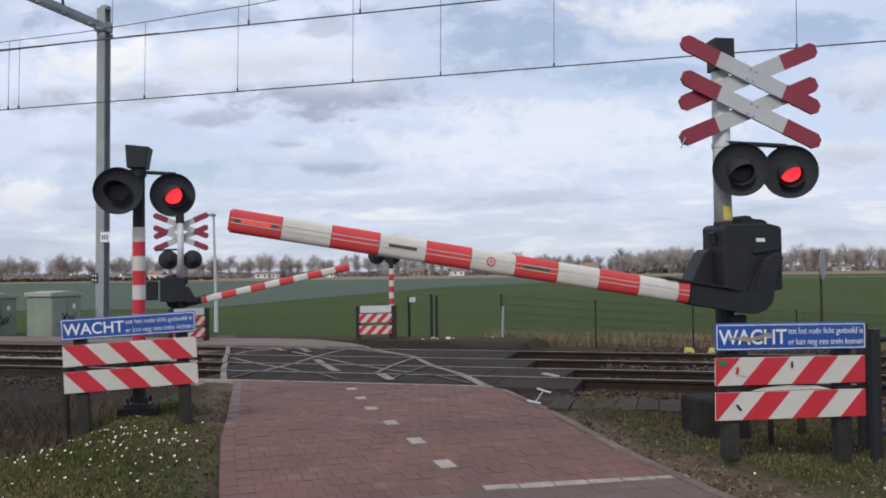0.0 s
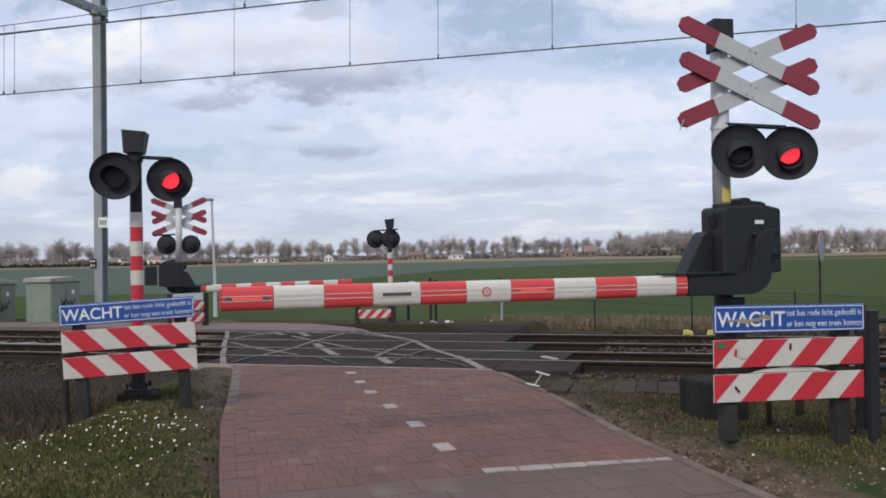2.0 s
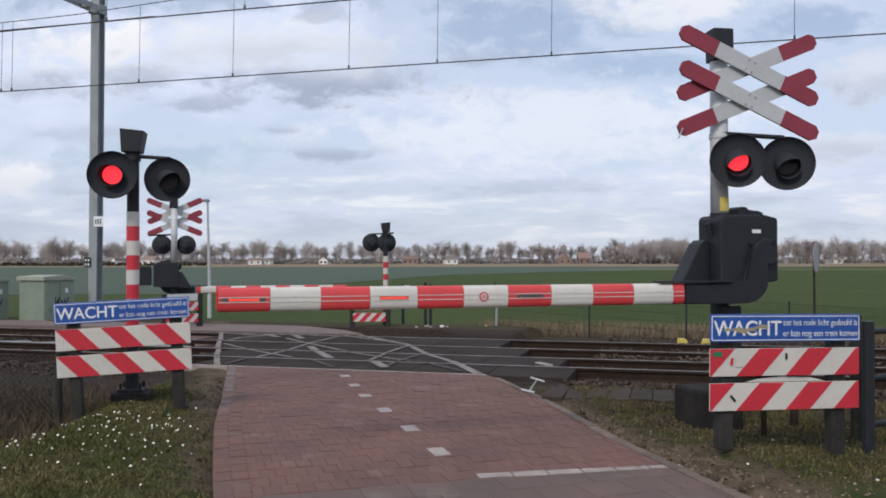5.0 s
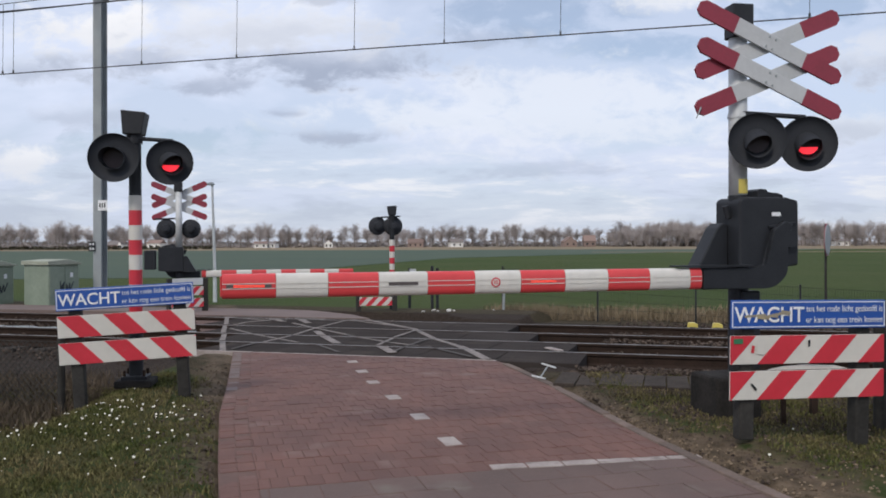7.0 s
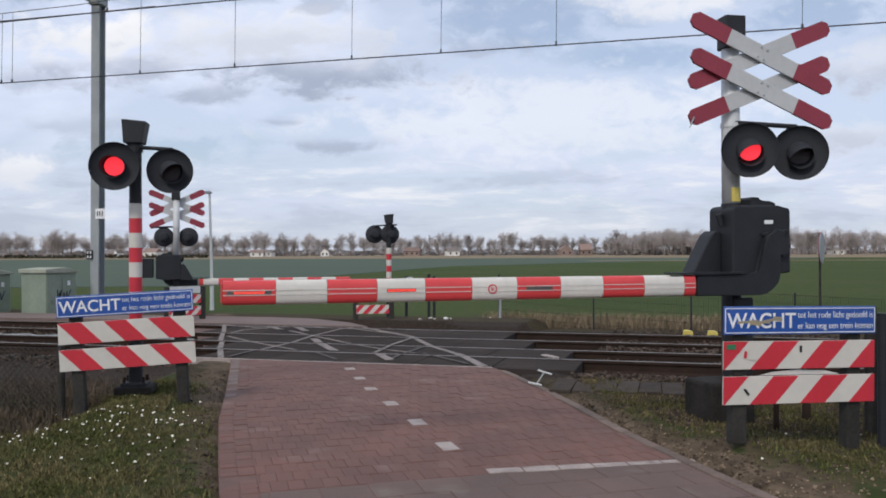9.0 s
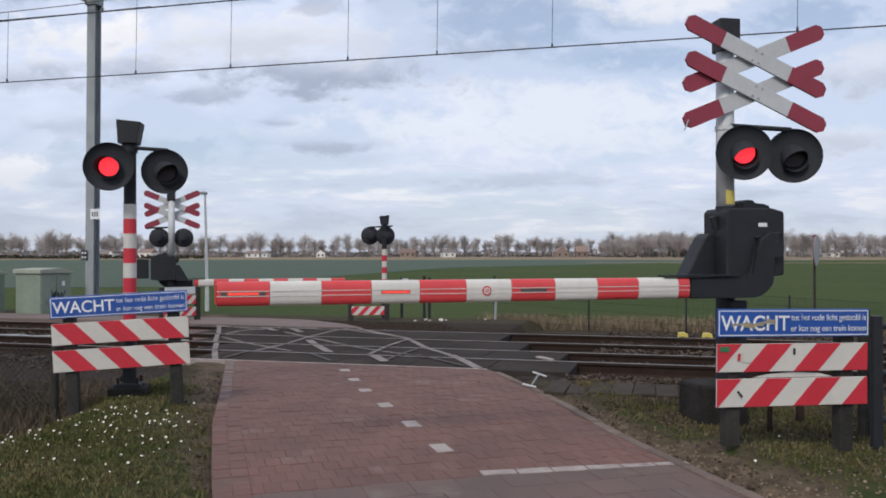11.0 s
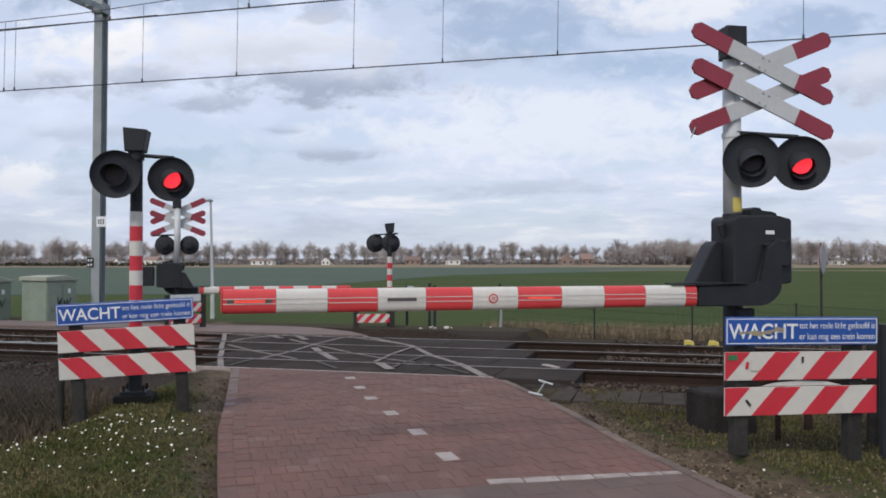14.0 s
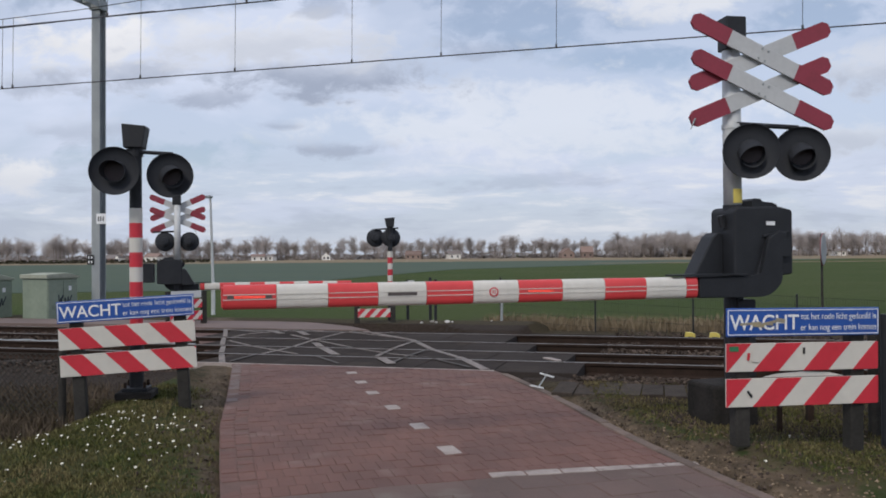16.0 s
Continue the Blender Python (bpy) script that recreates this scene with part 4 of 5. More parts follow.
def barrier(m, label):
    """Black barrier drive with a red and white boom; returns the thing and its boom."""
    t = thing("barrier", m, label, "barrier", "crossing barriers")
    part("footing", box(B(), (-0.13, 0.02, 0.16), (0.42, 0.42, 0.38), bevel=0.03), M["concrete"], t, "dark concrete footing")
    part("pedestal", box(B(), (0.04, 0, 0.72), (0.17, 0.22, 0.66), bevel=0.015), M["black"], t)
    part("drive_box", prism(B(), [(-0.1, 1.24), (-0.1, 1.80), (-0.07, 1.83), (0.30, 1.835), (0.33, 1.815), (0.455, 1.815), (0.475, 1.79), (0.475, 1.26), (0.28, 1.24)], -0.14, 0.2, bevel=0.018), M["black"], t)
    part("lid", prism(B(), [(0.10, 1.825), (0.36, 1.825), (0.35, 1.855), (0.30, 1.872), (0.20, 1.872), (0.19, 1.90), (0.13, 1.905), (0.10, 1.885)], -0.1, 0.15, bevel=0.006), M["black"], t)
    part("type_plate", box(B(), (0.25, -0.1435, 1.69), (0.085, 0.004, 0.032)), M["letter"], t, "small white label")
    part("back_shield", prism(B(), [(-0.40, 1.22), (-0.1, 1.22), (-0.1, 1.60), (-0.15, 1.62), (-0.20, 1.58)], 0.02, 0.2, bevel=0.012), M["black"], t)
    part("hinge", rod(B(), (-0.11, 0, 1.66), (-0.14, 0, 1.76), 0.03), M["black"], t)
    part("handle", box(B(), (0.30, -0.15, 1.60), (0.26, 0.03, 0.022), pose(0, 0, 0, 0, -8, 0), bevel=0.006), M["black"], t)
    part("gear_cover", rod(B(), (0.36, -0.13, 1.48), (0.36, -0.19, 1.48), 0.085, 0.07, seg=24), M["black"], t)
    boom = new("boom")
    boom.parent = t
    return t, boom


def boom_parts(t):
    """The boom turns about the drive's axis and carries a curved carrier, ten bands and three lamp strips."""
    boom = [o for o in t.children if o.name.startswith("boom")][0]
    nm = boom.name
    bpy.data.objects.remove(boom)
    pts = [(-0.48, -0.09), (0.10, -0.09)]
    for i in range(9):
        a = radians(-90 + i * 8)
        pts.append((0.10 + 0.265 * math.cos(a) * 0.95, 0.175 + 0.265 * math.sin(a)))
    pts += [(0.32, 0.34), (0.38, 0.44), (0.30, 0.47), (0.19, 0.40), (0.12, 0.10), (0.02, 0.085), (-0.48, 0.08)]
    boom = part("boom", prism(B(), pts, -0.20, -0.145, bevel=0.012), M["black"], t, "red and white barrier boom in a black carrier")
    part("carrier_plate", box(B(), (-0.39, -0.17, 0.100), (0.70, 0.11, 0.014)), M["black"], boom)
    part("clamp", box(B(), (-0.24, -0.13, -0.005), (0.47, 0.12, 0.165), bevel=0.012), M["black"], boom)
    hh, th = 0.086, 0.052
    prof = []
    for i in range(24):
        a = 2 * math.pi * i / 24
        prof.append((th * math.copysign(abs(math.cos(a)) ** 0.6, math.cos(a)), hh * math.copysign(abs(math.sin(a)) ** 0.75, math.sin(a))))
    x = -0.508
    widths = [0.105] + [0.3615] * 10
    for i, w in enumerate(widths):
        bm = B()
        a = [bm.verts.new((x, p[0] - 0.17, p[1])) for p in prof]
        b = [bm.verts.new((x - w + 0.003, p[0] - 0.17, p[1])) for p in prof]
        n = len(prof)
        bm.faces.new(a)
        bm.faces.new(b[::-1])
        for k in range(n):
            bm.faces.new((a[k], b[k], b[(k + 1) % n], a[(k + 1) % n]))
        bmesh.ops.recalc_face_normals(bm, faces=bm.faces[:])
        mid = x - w / 2
        seg = part("band", bm, M["boomred" if i % 2 == 0 else "boomwhite"], boom, "red reflective boom band" if i % 2 == 0 else "white boom band")
        # two thin ribs along the front
        for k in (0.018, -0.016):
            bmr = box(B(), (mid, -0.17 - th * 0.99, k), (w - 0.003, 0.008, 0.005))
            part("rib", bmr, M["boomwhite"], seg, "pale edge rib")
        if i in (4, 7, 10):
            part("lamp_strip", box(B(), (mid, -0.17 - th - 0.001, 0.001), (w * (0.84 if i == 10 else 0.60), 0.006, 0.024)), M["leddark"], seg, "dark lamp strip")
            for k in (0.006, -0.004):
                part("light_row" if i == 10 else "blinking_row", box(B(), (mid, -0.17 - th - 0.003, k), (w * 0.58, 0.006, 0.006)), M["ledglow"], seg, "glowing red row of small lights")
        if i == 5:
            part("badge", rod(B(), (mid - 0.02, -0.17 - th - 0.004, 0.0), (mid - 0.02, -0.17 - th + 0.005, 0.0), 0.036, seg=24), M["red"], seg, "round red and white badge")
            part("badge_face", rod(B(), (mid - 0.02, -0.17 - th - 0.006, 0.0), (mid - 0.02, -0.17 - th + 0.005, 0.0), 0.026, seg=24), M["white"], seg)
            for kk in range(3):
                part("badge_bar", box(B(), (mid - 0.03 + kk * 0.01, -0.17 - th - 0.0065, 0.0), (0.005, 0.002, 0.028)), M["red"], seg)
        x -= w
    part("tip_cap", box(B(), (x - 0.004, -0.17, 0), (0.012, 0.08, 0.14), bevel=0.005), M["boomred"], boom)
    return boom


PIVOT_Z = 1.165
near_barrier, _b = barrier(pose(2.49, 6.98, 0.0, 0, 0, 16), "black barrier drive with a long red and white boom")
near_boom = boom_parts(near_barrier)

# the same equipment on the other side, facing the other way
far_post = copy_thing(near_post, pose(-6.43, 19.75, -0.45, 0, 0, 190))
tagged(far_post, "grey post with double saltire seen from behind, two dark lamps")
far_barrier = copy_thing(near_barrier, pose(-6.42, 19.75, -0.43, 0, 0, 196))
tagged(far_barrier, "black barrier drive with lowered red and white boom beyond tracks")
far_boom = [o for o in far_barrier.children if o.name.startswith("boom")][0]
far_signal = copy_thing(left_post, pose(-1.29, 19.6, -0.285, 0, 0, 188))
tagged(far_signal, "red and white banded post with two dark lamps seen from behind")
for ob, x in zip([o for o in far_signal.children if o.name.startswith("lamp")], (-0.03, 0.34)):
    ob.matrix_basis = pose(x, -0.12, 2.165, 0, 0, 4)
for ob in far_post.children:
    if ob.name.startswith("plank"):
        ob.location.x = 0.0
for ob, x in zip([o for o in far_post.children if o.name.startswith("lamp")], (-0.27, 0.30)):
    ob.matrix_basis = pose(x, -0.12, 2.285, 0, 0, 0)
part("motor_box", box(B(), (0.66, 0.05, 1.52), (0.26, 0.3, 0.46), bevel=0.02), M["black"], far_barrier)

# ---- overhead line ----
def T(x, d, z):
    return TRACK @ Vector((x, d, z))


def wire_run(d, z_contact, mess, droppers, label):
    t = thing("overhead_line", Matrix(), label, "overhead line", "overhead lines")
    part("contact_wire", rod(B(), T(-80, d, z_contact), T(80, d, z_contact), 0.012, seg=6), M["wire"], t)
    if d < 13:
        part("contact_wire", rod(B(), T(-80, d + 2.2, z_contact + 0.15), T(-8.2, d, z_contact + 0.012), 0.012, seg=6), M["wire"], t)
    bm = B()
    pts = [T(-80 + 4 * i, d, mess(-80 + 4 * i)) for i in range(41)]
    for a, b in zip(pts, pts[1:]):
        rod(bm, a, b, 0.009, seg=5)
    part("messenger_wire", bm, M["wire"], t)
    for x in droppers:
        dr = part("dropper", rod(B(), T(x, d, z_contact), T(x + 0.03, d, mess(x)), 0.0055, seg=5), M["wire"], t)
        part("clip", box(B(), T(x, d, z_contact + 0.03), (0.03, 0.03, 0.08)), M["wire"], dr)


wire_run(14.75, 5.172, lambda x: 6.66 + 0.0040 * (x + 16) ** 2 if x > -16 else 6.66 + 0.0015 * (x + 16) ** 2, [x * 0.928 for x in (-22, -19.7, -17.5, -15.0, -14.7, -11.25, -8.9, -6.2, -4.28, -1.96, 2.47)], "far track overhead contact wire with droppers")
wire_run(12.0, 5.58, lambda x: 7.05 + 0.0016 * (x + 16) ** 2, [-16, -13.9, -11.9, -11.6, -9.14, -6.5, -4.53, -2.3, 0, 2.2], "near track overhead contact wires with droppers")


def make_mast():
    t = thing("catenary_mast", pose(-9.44, 22.35, -0.45, 0, 0.35, -15), "grey steel overhead line mast with a cantilever beam", "mast")
    H = 9.32
    bm = B()
    box(bm, (0, -0.12, H / 2), (0.255, 0.018, H))
    box(bm, (0, 0.12, H / 2), (0.255, 0.018, H))
    box(bm, (0, 0, H / 2), (0.018, 0.23, H))
    part("column", bm, M["mast"], t)
    bm = B()
    box(bm, (-0.13, -4.0, 8.80), (0.02, 8.4, 0.16))
    box(bm, (0.13, -4.0, 8.80), (0.02, 8.4, 0.16))
    for i in range(9):
        box(bm, (0, -0.5 - i * 0.95, 8.80), (0.28, 0.05, 0.12))
    part("beam", bm, M["mast"], t, "paired channel beam over the tracks")
    part("clamp", box(B(), (0, -0.02, 8.8), (0.34, 0.34, 0.28), bevel=0.02), M["mast"], t)
    part("cap", box(B(), (0.06, 0, H + 0.02), (0.2, 0.2, 0.1)), M["mast"], t)
    part("insulator", rod(B(), (0, -1.6, 8.85), (0, -1.6, 9.1), 0.05, 0.03), M["black"], t)
    pl = part("marker_plate", box(B(), (0.20, -0.16, 2.97), (0.30, 0.01, 0.28), bevel=0.004), M["letter"], t, "small white marker plate with dark bars")
    for i, w in enumerate((0.05, 0.05, 0.05)):
        part("bar", box(B(), (0.12 + i * 0.075, -0.168, 2.97), (0.035, 0.004, 0.13)), M["black"], pl)
    p2 = part("small_plate", box(B(), (-0.14, -0.16, 1.86), (0.20, 0.012, 0.26)), M["black"], t, "small black plate with white marks")
    for a in (-0.045, 0.045):
        for b in (-0.06, 0.06):
            part("mark", box(B(), (-0.14 + a, -0.168, 1.86 + b), (0.04, 0.004, 0.06)), M["letter"], p2)
    part("footing", box(B(), (0, 0, 0.05), (0.7, 0.7, 0.3), bevel=0.03), M["concrete"], t)
    # registration arm over the far track
    part("drop_tube", rod(B(), (-0.1, -6.7, 8.5), (-0.1, -6.7, 6.6), 0.04), M["mast"], t)
    part("registration_arm", rod(B(), (-0.1, -6.7, 6.95), (0.1, -4.4, 5.72), 0.018, seg=8), M["wire"], t)
    part("registration_arm", rod(B(), (-0.1, -6.7, 6.85), (0.1, -4.35, 5.67), 0.012, seg=8), M["wire"], t)


make_mast()


# ---- cabinets, lamp, signs and fences beyond the tracks ----
def cabinet(m, label):
    t = thing("relay_cabinet", m, label, "cabinet", "trackside cabinets")
    w, d, h = 0.95, 0.90, 1.27
    part("plinth", box(B(), (0, 0, 0.0), (w - 0.06, d - 0.06, 0.14)), M["concrete"], t)
    part("body", box(B(), (0, 0, 0.07 + (h - 0.1) / 2), (w, d, h - 0.1), bevel=0.015), M["cabinet"], t)
    part("roof", prism(B(), [(-w / 2 - 0.05, h - 0.04), (w / 2 + 0.05, h - 0.04), (w / 2 + 0.05, h), (0.1, h + 0.10), (-w / 2 - 0.05, h + 0.06)], -d / 2 - 0.05, d / 2 + 0.05, bevel=0.008), M["cabinet_roof"], t, "pale sloped cabinet lid")
    for s in (-1, 1):
        dr = part("door", box(B(), (s * (w / 4 - 0.004), -d / 2 - 0.008, h / 2), (w / 2 - 0.05, 0.02, h - 0.22), bevel=0.006), M["cabinet"], t)
        part("handle", box(B(), (s * 0.06, -d / 2 - 0.03, h / 2), (0.025, 0.03, 0.12), bevel=0.004), M["black"], dr)
    g = part("graffiti_tag", B(), M["graffiti"], t, "dark graffiti scrawl")
    bm = B()
    r = random.Random(3)
    pts = [(q - 0.42, v) for q, v in [(0.28, 0.80), (0.30, 0.52), (0.34, 0.70), (0.42, 0.78), (0.36, 0.64), (0.46, 0.50), (0.48, 0.72), (0.52, 0.52), (0.58, 0.74), (0.60, 0.55), (0.66, 0.70), (0.70, 0.78)]]
    for a, b in zip(pts, pts[1:]):
        rod(bm, (a[0], -d / 2 - 0.021, a[1]), (b[0], -d / 2 - 0.021, b[1]), 0.014, seg=5)
    bm.to_mesh(g.data)
    bm.free()
    part("notice", box(B(), (0.22, -d / 2 - 0.021, 0.96), (0.09, 0.004, 0.12)), M["letter"], t, "small white notice")
    return t


cab = cabinet(pose(-10.40, 21.6, -0.29, 0, 0, 66), "pale green metal relay cabinet with dark graffiti scrawl")
copy_thing(cab, pose(-12.2, 21.7, -0.33, 0, 0, 66))


def street_lamp():
    t = thing("street_lamp", pose(-7.34, 26.0, -0.6), "slender grey path lamp with a small flat head", "street lamp")
    part("pole", rod(rod(B(), (0, 0, 0), (0, 0, 1.2), 0.07, 0.06, 12), (0, 0, 1.2), (-0.07, 0, 3.95), 0.05, 0.035, 12), M["galv"], t)
    part("head", prism(B(), [(-0.42, 3.96), (-0.36, 3.99), (-0.05, 4.02), (0.0, 3.97), (-0.04, 3.93), (-0.36, 3.93)], -0.09, 0.09, bevel=0.01), M["mast"], t)


street_lamp()


def far_board(m, w, label):
    t = thing("striped_barrier", m, label, "barrier board", "striped boards beyond the tracks")
    for x in (-w / 2 - 0.02, w / 2 + 0.06):
        part("post", box(B(), (x, 0.06, 0.43), (0.12, 0.1, 0.95), bevel=0.012), M["post"], t)
    striped_board(t, 0.25, w, 0.2, 1)
    striped_board(t, 0.52, w, 0.2, 1)
    part("sign_back", box(B(), (0, 0.0, 0.83), (w * 0.95, 0.014, 0.16)), M["galv"], t, "grey back of a sign plate")
    return t


fb = far_board(pose(-1.62, 18.9, -0.22, 0, 0, 8), 0.75, "red and white striped boards between dark posts")
copy_thing(fb, pose(-5.86, 18.6, -0.22, 0, 0, 40))


def round_sign():
    t = thing("round_sign", pose(8.98, 19.4, -0.62, 0, 0, 56), "round road sign on a thin pole, seen nearly edge-on", "road sign")
    part("pole", rod(B(), (0, 0.03, 0), (0, 0.03, 2.5), 0.028), M["post"], t)
    part("disc", rod(B(), (0, 0.0, 2.13), (0, -0.02, 2.13), 0.36, seg=32), M["mast"], t, "pale round sign plate")
    part("rim", rod(B(), (0, -0.005, 2.13), (0, 0.005, 2.13), 0.385, seg=32), M["crossred"], t)


round_sign()


def mesh_fence():
    """Dark welded-mesh fence along the far side of the tracks."""
    xs = [-3.92, -1.6, 0.66, 2.92, 5.2, 7.4, 9.7]
    tops = [0.86, 0.71, 0.60, 0.47, 0.36, 0.25, 0.15]
    t = thing("mesh_fence", TRACK @ pose(0, 20.05, 0), "dark green welded mesh fence with thin posts", "fence")
    for x, z in zip(xs, tops):
        part("fence_post", box(B(), (x, 0, z - 0.62), (0.042, 0.042, 1.30), bevel=0.005), M["black"], t)
    for (x0, z0), (x1, z1) in zip(list(zip(xs, tops)), list(zip(xs, tops))[1:]):
        bm = B()
        n = int((x1 - x0) / 0.055)
        for i in range(1, n):
            f = i / n
            z = z0 + (z1 - z0) * f
            box(bm, (x0 + (x1 - x0) * f, -0.03, z - 0.56), (0.005, 0.005, 1.08))
        for k in range(6):
            zz = [z - 0.03 - k * 0.2 for z in (z0, z1)]
            rod(bm, (x0, -0.03, zz[0]), (x1, -0.03, zz[1]), 0.0035, seg=4)
        part("mesh_panel", bm, M["post"], t)


mesh_fence()


def gate_posts():
    t = thing("gate", pose(-0.55, 20.4, -0.35, 0, 0, 4), "narrow dark metal pedestrian gate with tall posts", "gate")
    for x, h in ((-0.36, 1.2), (0.20, 1.25), (0.33, 1.2)):
        part("gate_post", box(B(), (x, 0, h / 2), (0.07, 0.07, h), bevel=0.006), M["black"], t)
    part("notice", box(B(), (-0.28, -0.05, 1.12), (0.16, 0.01, 0.12)), M["galv"], t)


gate_posts()
mk = thing("marker_post", pose(1.40, 20.2, -0.42), "short pale grey post beside the fence", "post")
part("shaft", rod(B(), (0, 0, 0), (0.03, 0, 1.0), 0.032), M["mast"], mk)

for x in (0.48, 0.93):
    m = TRACK @ pose(x, 16.4, -0.16)
    yb = thing("track_sensor", m, "small yellow box bolted beside the far rail", "sensor", "yellow track sensors")
    part("housing", prism(B(), [(-0.10, 0), (0.10, 0), (0.09, 0.06), (0.03, 0.09), (-0.08, 0.09)], -0.06, 0.06, bevel=0.008), M["yellow"], yb)
    part("foot", box(B(), (0, 0, -0.05), (0.1, 0.14, 0.12)), M["black"], yb)

# pale cable along the tracks, and small litter
cable = thing("track_cable", TRACK @ pose(0, 13.2, -0.13), "pale twisted cable lying along the ballast", "cable")
bm = B()
for i in range(30):
    x = -16 + i * 0.26
    rod(bm, (x, 0.02 * math.sin(i), 0.012 * math.sin(i * 2.1)), (x + 0.24, 0.02 * math.sin(i + 1), 0.012 * math.sin(i * 2.1 + 2.1)), 0.021, seg=7)
part("strand", bm, M["mast"], cable)

br = thing("bent_bracket", pose(1.05, 8.80, 0.035, 0, 0, -12), "bent white metal bracket standing beside the path", "debris")
part("bar", box(B(), (-0.05, -0.08, 0.0), (0.15, 0.028, 0.014), pose(0, 0, 0, 0, 9, -10), bevel=0.003), M["galv"], br)
part("bar", box(B(), (0.05, 0.02, 0.11), (0.16, 0.028, 0.014), pose(0, 0, 0, 0, 14, -10), bevel=0.003), M["galv"], br)
part("stem", rod(B(), (-0.03, -0.06, 0.0), (0.04, 0.02, 0.105), 0.008), M["mast"], br)
wp = thing("white_plate", pose(1.50, 11.45, 0.008, 0, 0, 22), "small white painted plate fixed on the deck end", "plate")
part("plate", box(B(), (0, 0, -0.028), (0.10, 0.36, 0.02), bevel=0.004), M["paint"], wp)

r2 = random.Random(8)
for x, y, s in ((-0.52, 18.7, 0.05), (-0.3, 18.9, 0.075), (-0.2, 18.75, 0.05), (0.05, 18.8, 0.085), (0.18, 18.9, 0.045), (-1.2, 18.3, 0.04), (1.1, 19.1, 0.04)):
    bm = B()
    bmesh.ops.create_icosphere(bm, subdivisions=1, radius=s)
    for v in bm.verts:
        v.co *= r2.uniform(0.5, 1.1)
        v.co.z *= 0.5
    lt = thing("litter", pose(x, y, ground_z(x, y) + s * 0.3, 0, 0, r2.uniform(0, 90)), "crumpled pale scrap of litter on the ground", "litter", "scraps of litter")
    part("scrap", bm, M["litter"], lt)


# ---- near fences ----
def link_fence(m, w, h, label):
    """Low chain-link fence with posts and a top wire."""
    t = thing("chain_link_fence", m, label, "fence")
    for i in range(int(w / 2) + 1):
        part("fence_post", rod(B(), (-i * 2.0, 0, -0.1), (-i * 2.0, 0, h + 0.03), 0.035), M["post"], t)
    bm = B()
    s = 0.065
    n = int((w + h) / s)
    for i in range(n):
        for sg in (1, -1):
            x0 = -w + i * s - (h if sg > 0 else 0)
            a, b = [x0, 0.0], [x0 + h, h]
            if sg < 0:
                a, b = [x0, h], [x0 + h, 0.0]
            pts = []
            for lim_lo, lim_hi in ((-w, 0),):
                f0, f1 = max(0, (lim_lo - a[0]) / h), min(1, (lim_hi - a[0]) / h)
                if f1 > f0:
                    pts = [(a[0] + h * f, a[1] + (b[1] - a[1]) * f) for f in (f0, f1)]
            if pts:
                rod(bm, (pts[0][0], 0.012 * sg * 0.3, pts[0][1]), (pts[1][0], 0.012 * sg * 0.3, pts[1][1]), 0.0042, seg=3)
    part("wire_mesh", bm, M["post"], t)
    part("top_wire", rod(B(), (0, 0, h), (-w, 0, h), 0.005, seg=5), M["post"], t)
    return t


link_fence(pose(-3.58, 7.66, -0.2, 0, 0, -12), 4.0, 0.75, "low sagging chain-link fence on the verge")


def side_gate():
    t = thing("field_gate", pose(3.275, 6.05, 0.0, 0, 0, 20), "dark metal field gate frame with round posts", "gate")
    part("gate_post", rod(B(), (0, 0, -0.05), (0, 0, 0.98), 0.045), M["black"], t)
    part("gate_post", rod(B(), (0.2, 0.3, -0.05), (0.2, 0.3, 1.0), 0.045), M["post"], t)
    for z in (0.2, 0.55, 0.9):
        part("gate_rail", rod(B(), (0, 0, z), (2.2, 0.2, z), 0.025), M["black"], t)
    for i in range(9):
        part("gate_bar", rod(B(), (0.25 * i, 0.022 * i, 0.2), (0.25 * i, 0.022 * i, 0.9), 0.01, seg=6), M["black"], t)


side_gate()
for x, y, h, w in ((2.70, 6.6, 0.26, 0.035), (3.12, 7.0, 0.30, 0.055)):
    st = thing("steel_stub", pose(x, y, -0.05), "short rusty steel stub behind the sign", "stub", "steel stubs")
    part("shaft", box(B(), (0, 0, h / 2), (w, w, h), bevel=0.004), M["rust"], st)


